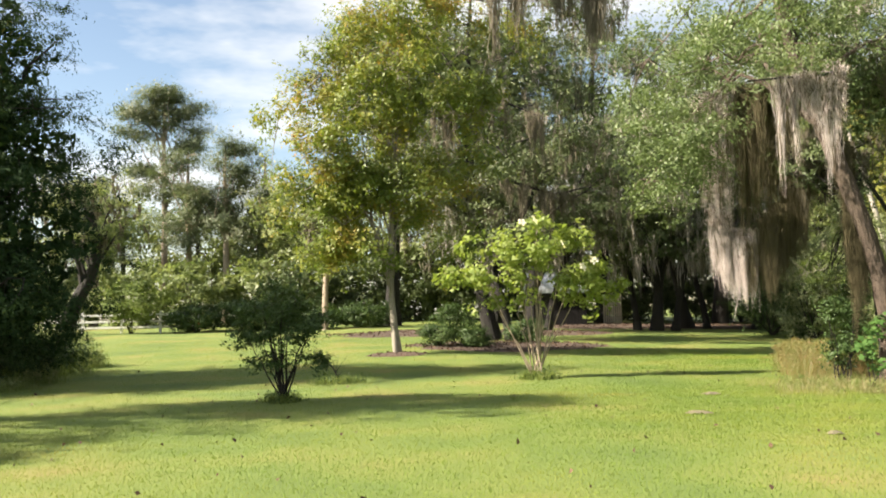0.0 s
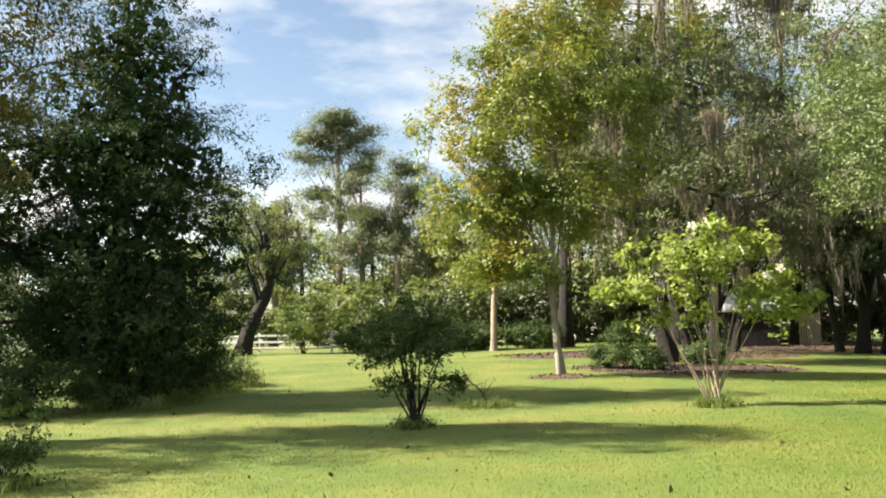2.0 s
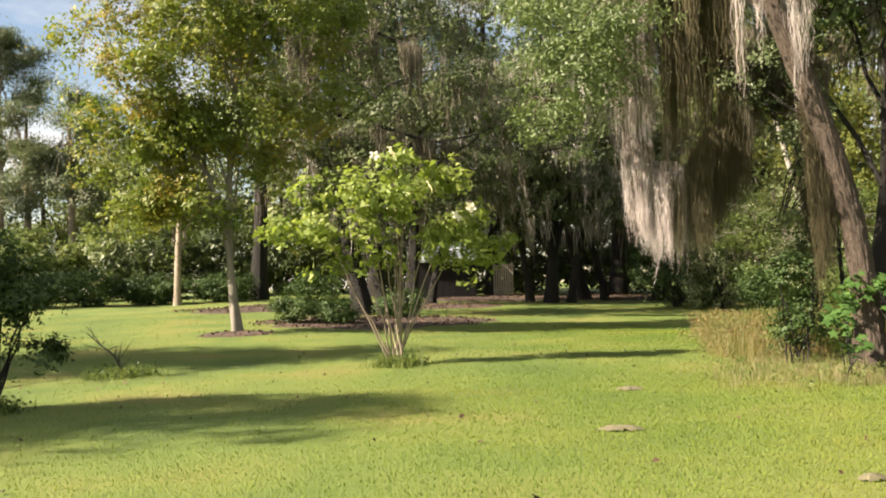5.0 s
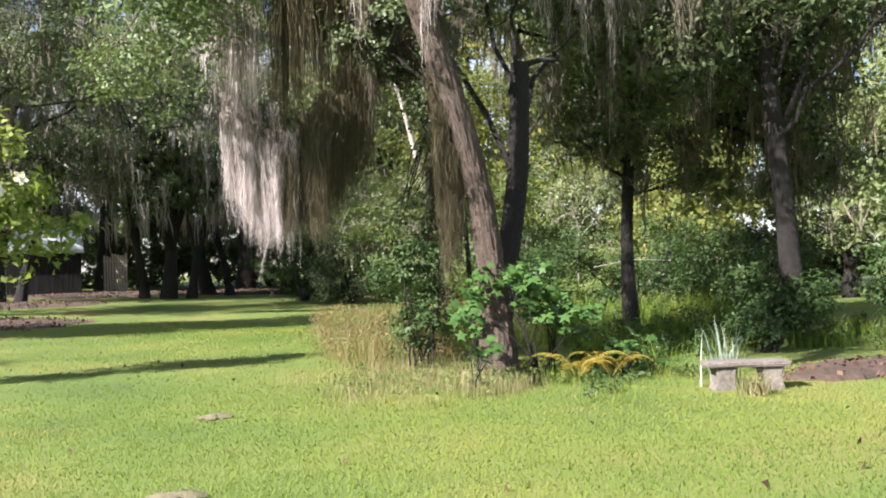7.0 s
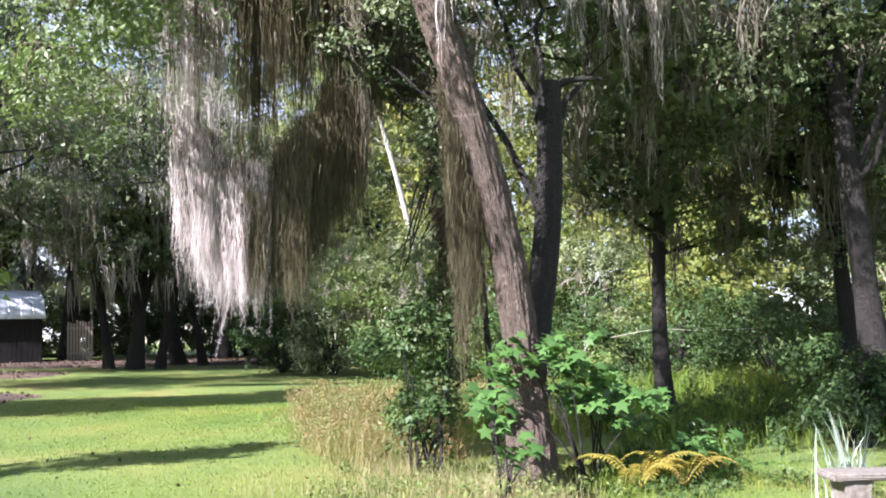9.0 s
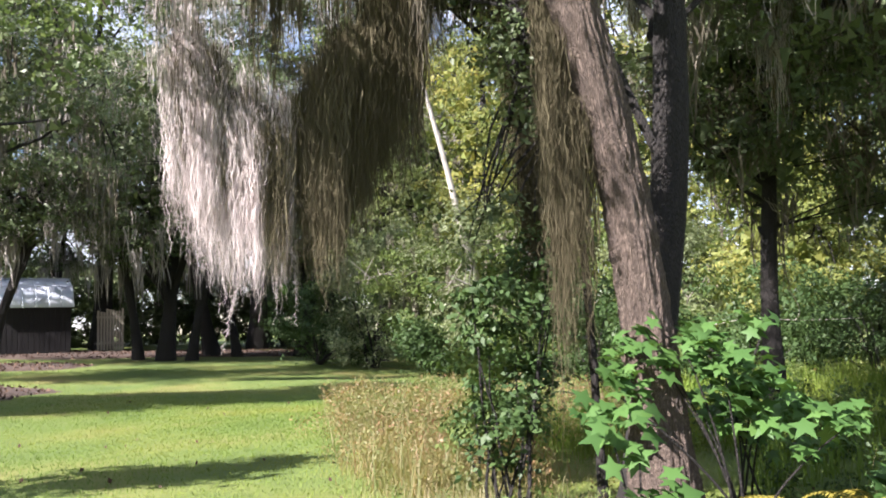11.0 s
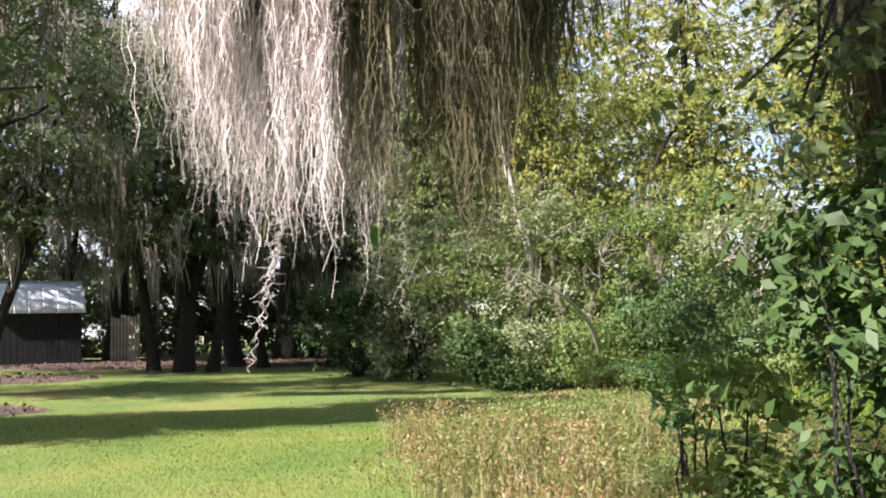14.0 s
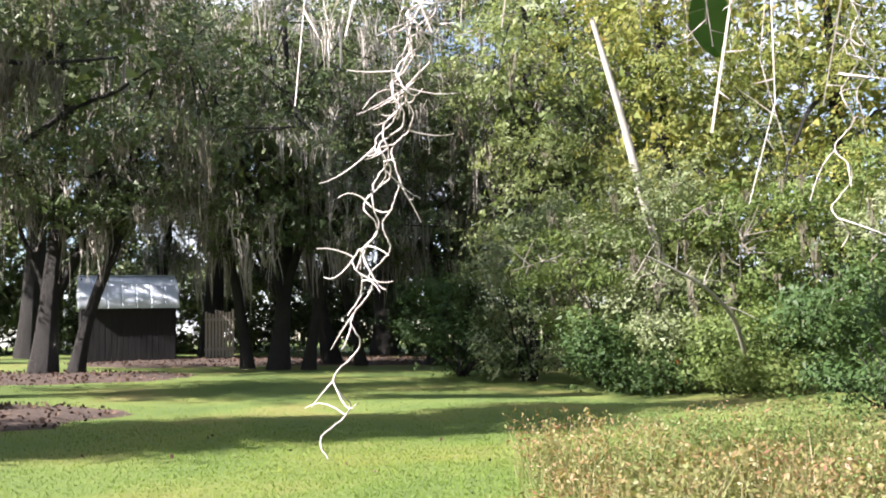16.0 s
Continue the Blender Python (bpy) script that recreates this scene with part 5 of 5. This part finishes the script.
fronds("fern", (8.6, 15.4), 10, 0.6, FERN, 331, "yellowed fern at the oak's foot", 0.8, 0.1)
fronds("fern", (8.95, 15.25), 9, 0.52, FERN, 332, "yellowed fern with drooping fronds", 0.85, 0.09)
fronds("fern", (9.6, 15.3), 5, 0.45, STAR, 333, "small green fern in the shade", 0.5, 0.08)
bush("sumac_bush", (8.75, 19.4), [(0, 0, 0.9, 0.25, 0.25, 0.3)], "slender sumac stems with bright leaves", STAR, clumps=22, per=12, radius=0.1, size=0.07, stems=7, seed=334, stem_r=0.012)
fronds("sumac", (8.75, 19.4), 9, 0.62, STAR, 335, "bright green sumac with feathered leaves", 0.45, 0.085, 0.95)
fronds("sumac", (8.95, 19.0), 9, 0.55, STAR, 336, "bright green sumac with feathered leaves", 0.5, 0.08, 0.55)
bush("sumac_bush", (8.95, 19.0), [(0, 0, 0.5, 0.15, 0.15, 0.2)], "slender sumac stems with bright leaves", STAR, clumps=14, per=12, radius=0.1, size=0.07, stems=6, seed=337, stem_r=0.01)

# ---- tall weeds ----
def weeds(name, outline, count, height, mat, seed, label, width=0.008, leaves=0, leaf_mat=None, leaf=0.035, lean=0.4, thin=0.0):
    """Unmown growth inside a four-cornered stretch of ground: blades, and small leaves on stalks."""
    g = np.random.RandomState(seed)
    a, b, c, d = [np.asarray(q, float) for q in outline]

    def place(n):
        u, v = g.rand(n, 1), g.rand(n, 1)
        q = (1 - u) * (1 - v) * a + u * (1 - v) * b + u * v * c + (1 - u) * v * d + g.randn(n, 2) * 0.3
        return np.concatenate([q, ground_z(q[:, 0], q[:, 1])[:, None]], 1)

    root = thing(name, (*((a + b + c + d) / 4), 0), label, "weeds", kind="stuff")
    o = np.array([*((a + b + c + d) / 4), 0])
    lump = place(max(14, count // 55))
    tall = 0.45 + 1.0 * g.rand(len(lump)) ** 1.5
    k = g.randint(0, len(lump), count)
    near = lump[k] + g.randn(count, 3) * (0.16, 0.16, 0)
    near[:, 2] = ground_z(near[:, 0], near[:, 1])
    v, f = blades(near - o, 1.0, g, width / height, lean, 2)
    v = v.reshape(count, -1, 3)
    v = np.concatenate([v[:, :1] * 0 + (near - o)[:, None], v], 1)
    v = v[:, :1] + (v[:, 1:] - v[:, :1]) * (height * tall[k])[:, None, None]
    tagged(put("grass_mass", mesh("grass_mass", v.reshape(-1, 3), f), mat, root), kind="stuff")
    if leaves:
        k = g.randint(0, len(lump), leaves // 40)
        stalk = lump[k] + g.randn(len(k), 3) * (0.2, 0.2, 0)
        stalk[:, 2] = ground_z(stalk[:, 0], stalk[:, 1])
        head = stalk + g.randn(len(k), 3) * (0.1, 0.1, 0)
        head[:, 2] += height * 1.1 * tall[k]
        q = 0.25 + 0.8 * g.rand(len(k), 40, 1) ** 0.8
        top = stalk[:, None] + (head - stalk)[:, None] * q + g.randn(len(k), 40, 3) * (0.055, 0.055, 0.02)
        tagged(put("weed_foliage", mesh("weed_foliage", *leaf_cards(top.reshape(-1, 3) - o, leaf, g, 0.45)), leaf_mat, root), kind="stuff")
        tagged(put("stalk_mass", mesh("stalk_mass", *joined([tube(np.linspace(p, q, 3) - o, (0.0025, 0.002, 0.001), 3) for p, q in zip(stalk, head)])), WEED, root), kind="stuff")
    return root


weeds("brush_weeds", [(8.1, 20.6), (10.9, 19.8), (12.0, 23.6), (9.5, 25.2)], 4200, 0.42, WEED, 341, "knee-high golden brush and dry grass", 0.007, 40000, RUST, 0.03)
weeds("brush_weeds", [(8.1, 20.6), (10.9, 19.8), (12.4, 23.6), (9.5, 25.2)], 800, 0.42, LAWN, 340, "small green weeds among the brush", 0.007, 26000, HEDGE, 0.03)
weeds("brush_weeds", [(9.2, 19.4), (11.5, 18.6), (14.0, 22.5), (12.0, 23.5)], 7000, 0.36, LAWN, 342, "unmown bright green grass beside the brush", 0.007, 8000, HEDGE, 0.045)
weeds("brush_weeds", [(5.9, 15.7), (7.6, 14.9), (8.3, 17.2), (7.1, 18.6)], 8000, 0.15, WEED, 343, "tufts of dry grass round the leaning oak's foot", 0.004, 3000, HEDGE, 0.035)
weeds("brush_weeds", [(7.2, 18.6), (8.4, 17.4), (8.9, 19.8), (7.8, 20.8)], 4000, 0.34, RUST, 344, "golden dry grass behind the leaning oak", 0.005, 6000, RUST, 0.03)
weeds("brush_weeds", [(7.9, 14.6), (10.2, 14.3), (10.6, 16.2), (8.4, 16.6)], 4500, 0.11, LAWN, 345, "rough grass and stalks below the saplings", 0.004, 2500, SHRUB, 0.04)
weeds("brush_weeds", [(9.8, 16.6), (14.5, 15.2), (19, 21), (12.5, 23)], 8000, 0.3, LAWN, 346, "unmown grass in the clearing behind the bench", 0.012, 9000, SHRUB, 0.05)
weeds("brush_weeds", [(13.0, 22.8), (19, 20.5), (23, 24), (17.5, 28.5)], 6000, 0.4, LAWN, 347, "sunlit tall green grass in the clearing", 0.015, 3000, HEDGE, 0.05)
weeds("brush_weeds", [(-10.4, 18.0), (-9.2, 19.4), (-10.2, 26.5), (-12.0, 27.0)], 5000, 0.36, HEDGE, 348, "dull green and brown weeds along the cedar's shade", 0.01, 5000, WOODS, 0.06)
bush("shade_bush", (12.2, 15.9), [(0.2, 0.2, 0.5, 0.9, 0.7, 0.4), (1.1, 0.7, 0.8, 1.0, 0.8, 0.6)], "dim mossy thicket at the oak's foot behind the bench", SHRUB, clumps=130, per=46, radius=0.2, size=0.07, stems=12, seed=349)
bush("shade_bush", (14.6, 15.0), [(0, 0, 0.9, 1.3, 1.0, 0.8)], "dim leafy thicket beside the bench oak", SHRUB, clumps=130, per=46, radius=0.22, size=0.08, stems=12, seed=350)

# ---- stone bench ----
bench = thing("stone_bench", (9.42, 13.75, 0.0), "weathered concrete garden bench on two block legs", "bench")
bench.rotation_euler, bench.scale = (0, 0, radians(-31)), (0.86, 0.86, 0.82)
g = np.random.RandomState(7)
bm = bmesh.new()
box(bm, -0.48, -0.19, 0.285, 0.48, 0.19, 0.345, 0.022)
bmesh.ops.subdivide_edges(bm, edges=bm.edges[:], cuts=2, use_grid_fill=True)
for v in bm.verts:
    v.co += Vector(g.randn(3) * 0.004)
part("seat", bm, STONE, bench)
for sx in (-0.26, 0.28):
    bm = bmesh.new()
    box(bm, sx - 0.1, -0.15, -0.03, sx + 0.1, 0.15, 0.283, 0.02)
    bmesh.ops.subdivide_edges(bm, edges=bm.edges[:], cuts=2, use_grid_fill=True)
    for v in bm.verts:
        v.co.x += 0.05 * (abs(v.co.z - 0.14) / 0.17) ** 2 * (1 if v.co.x > sx else -1)
        v.co += Vector(g.randn(3) * 0.004)
    part("leg", bm, STONE, bench)
g = np.random.RandomState(8)
spiky = thing("spiky_plant", (9.45, 14.05, 0), "pale blue-green spiky plant behind the bench", "plant")
P = np.concatenate([g.randn(60, 2) * 0.08, np.zeros((60, 1))], 1)
put("spike_rosette", mesh("spike_rosette", *blades(P, 0.56, g, 0.022, 0.28, 4)), SPIKE, spiky)
P = np.concatenate([g.randn(14, 2) * 0.1, np.zeros((14, 1))], 1)
put("dry_stalk", mesh("dry_stalk", *blades(P, 0.6, g, 0.008, 0.25, 4)), WEED, spiky)
tuft = thing("grass_tuft", (9.18, 13.42, 0), "dead grass tuft in front of the bench", "grass")
P = np.concatenate([g.randn(260, 2) * 0.07, np.zeros((260, 1))], 1)
put("grass_mass", mesh("grass_mass", *blades(P, 0.2, g, 0.008, 0.8, 3)), WEED, tuft)

# ---- small things on the lawn ----
def weed_ring(at, r, n, h, seed, label):
    g = np.random.RandomState(seed)
    root = thing("weed_clump", (*at, float(ground_z(*at)) - 0.01), label, "weeds")
    P = np.concatenate([g.randn(n, 2) * r * 0.5, np.zeros((n, 1))], 1)
    tagged(put("grass_mass", mesh("grass_mass", *blades(P, h, g, 0.014, 0.9, 2)), HEDGE, root), kind="stuff")
    Q = P[: n // 2] + np.abs(g.randn(n // 2, 3)) * (0, 0, h * 0.6)
    put("foliage", mesh("foliage", *leaf_cards(Q, 0.05, g, 0.6)), SHRUB, root)


weed_ring((-2.42, 20.1), 0.5, 900, 0.16, 351, "low green weeds round a dead stick")
weed_ring((2.06, 20.15), 0.42, 800, 0.2, 352, "low green weeds at the flowering shrub's foot")
weed_ring((-2.9, 15.98), 0.3, 700, 0.16, 353, "uncut grass at the dark shrub's foot")
weed_ring((-5.7, 10.0), 0.35, 700, 0.14, 354, "uncut grass at the rose bush's foot")
stick = thing("dead_sapling", (-2.4, 20.1, 0), "leafless dead sapling leaning over the weeds", "sapling")
g = np.random.RandomState(12)
main = bend((0.1, 0, 0), (-0.05, 0, 0.3), (-0.55, 0.05, 0.72), 9, 0.01, g)
put("stem", mesh("stem", *tube(main, np.linspace(0.022, 0.008, 9), 7), smooth=True), DARK_BARK, stick)
for k in range(11):
    s = main[2 + k % 6]
    e = s + np.array([g.uniform(-0.4, 0.3), g.uniform(-0.2, 0.2), g.uniform(0.05, 0.4)])
    put("twig", mesh("twig", *tube(bend(s, (s + e) / 2 + g.randn(3) * 0.04, e, 5), np.linspace(0.009, 0.003, 5), 5), smooth=True), DARK_BARK, stick)
for at, turn, k in [((1.75, 19.5, 3.45), 0.2, 0), ((2.0, 19.35, 3.5), 1.0, 1), ((3.05, 19.5, 2.45), 0.6, 2), ((2.6, 19.4, 2.95), 1.4, 3), ((3.3, 19.6, 2.6), 2.4, 4)]:
    flower = thing("mallow_flower", at, "white open mallow flower on the lime shrub", "flower", "mallow flowers")
    flower.rotation_euler = (1.1, 0.2, turn)
    for j in range(5):
        bm = bmesh.new()
        rows = []
        for i in range(5):
            s = i / 4
            q = 0.06 * math.sin(math.pi * (0.1 + 0.75 * s))
            rows.append([bm.verts.new((0.1 * s, sx * q * 0.6, 0.05 * s - 0.03 * s * s * (1 + abs(sx)))) for sx in (-1, 0, 1)])
        for i in range(4):
            for m in range(2):
                bm.faces.new([rows[i][m], rows[i + 1][m], rows[i + 1][m + 1], rows[i][m + 1]])
        petal = part("petal", bm, PETAL, flower)
        petal.rotation_euler = (0, 0, j * 2 * math.pi / 5)
g = np.random.RandomState(13)
P = scatter(420, -9, 11, 5, 30, g, 0.03)
tagged(put("fallen_leaves", mesh("fallen_leaves", *leaf_cards(P, 0.05, g, 0.7, 0.2, 0.0)), LITTER), "dry brown leaves scattered over the lawn", "leaves", kind="stuff")

# ---- dead wood in the thicket ----
def dead_limb(name, points, label, seed, side=6, wood=DEAD_WOOD):
    g = np.random.RandomState(seed)
    p = smooth_path(points, 18)
    root = thing(name, tuple(p[0, :3]), label, "dead wood")
    o = p[0, :3]
    put("limb", mesh("limb", *tube(p[:, :3] - o, p[:, 3], 9, 0.05, seed), smooth=True), wood, root)
    for k in range(side):
        s = p[5 + g.randint(0, 11), :3] - o
        e = s + np.array([g.uniform(-0.7, 0.7), g.uniform(-0.5, 0.3), g.uniform(-0.3, 0.7)])
        put("branch", mesh("branch", *tube(bend(s, (s + e) / 2 + g.randn(3) * 0.12, e, 7), np.linspace(0.016, 0.004, 7), 5), smooth=True), wood, root)


dead_limb("dead_tree", [(18.4, 34.8, 0.0, 0.15), (17.75, 34.8, 2.2, 0.125), (17.15, 34.8, 4.2, 0.11), (16.72, 34.8, 6.0, 0.09), (16.0, 34.8, 8.4, 0.06)], "white leaning dead tree over the thicket", 361, 5)
dead_limb("dead_branch", [(17.2, 31.6, 0.6, 0.05), (16.4, 30.9, 1.5, 0.04), (15.5, 30.6, 2.1, 0.03), (14.4, 30.7, 2.6, 0.015)], "bare grey branch sticking out of the thicket", 362, 9)
dead_limb("dead_branch", [(19.8, 29.6, 0.4, 0.05), (19.2, 28.9, 1.5, 0.04), (19.0, 28.5, 2.4, 0.03), (18.5, 28.3, 3.0, 0.015)], "bare curled branches in front of the thicket", 363, 9)
dead_limb("fallen_limb", [(15.5, 23.6, 1.2, 0.009), (16.4, 23.2, 1.36, 0.008), (17.4, 23.0, 1.28, 0.006), (18.6, 22.6, 1.3, 0.004)], "pale fallen limb lying across the brush", 364, 1)
for k, (x, y, z, L) in enumerate([(15.2, 35.2, 2.6, 1.6), (16.4, 33.4, 2.2, 1.8), (17.6, 32.4, 2.8, 1.6), (18.2, 31.3, 1.4, 1.4), (19.4, 30.8, 2.6, 1.8), (20.8, 29.6, 2.0, 1.6), (16.9, 33.3, 3.6, 1.5)]):
    a = 0.7 * k
    dead_limb("dead_branch", [(x + 0.7, y + 0.6, z - 0.5, 0.022), (x + 0.2, y, z, 0.016), (x - 0.5 * math.cos(a), y - 0.5, z + 0.3, 0.012), (x - L * math.cos(a), y - 0.7, z + 0.5 * math.sin(a), 0.007)], "tangled bare twigs on the thicket's face", 370 + k, 12, GREY_TWIG)
g = np.random.RandomState(15)
face = np.array([(15.0, 36.0), (16.0, 33.9), (17.4, 32.0), (19.0, 30.6), (20.6, 29.3), (22.0, 28.0)])
q = g.rand(46) * 5
at_k = np.minimum(q.astype(int), 4)
P = face[at_k] + (face[at_k + 1] - face[at_k]) * (q - at_k)[:, None] + g.randn(46, 2) * 0.35
P = np.concatenate([P, (1.6 + 2.8 * g.rand(46))[:, None]], 1)
moss_bits = put("thicket_moss", mesh("thicket_moss", *moss_strands(P, 0.4 + 0.8 * g.rand(46), 18, g, 0.05, 0.012, 7, 0.012, 0.7)), DUSK_MOSS)
tagged(moss_bits, "small beards of moss on the thicket", "hanging moss", kind="stuff")
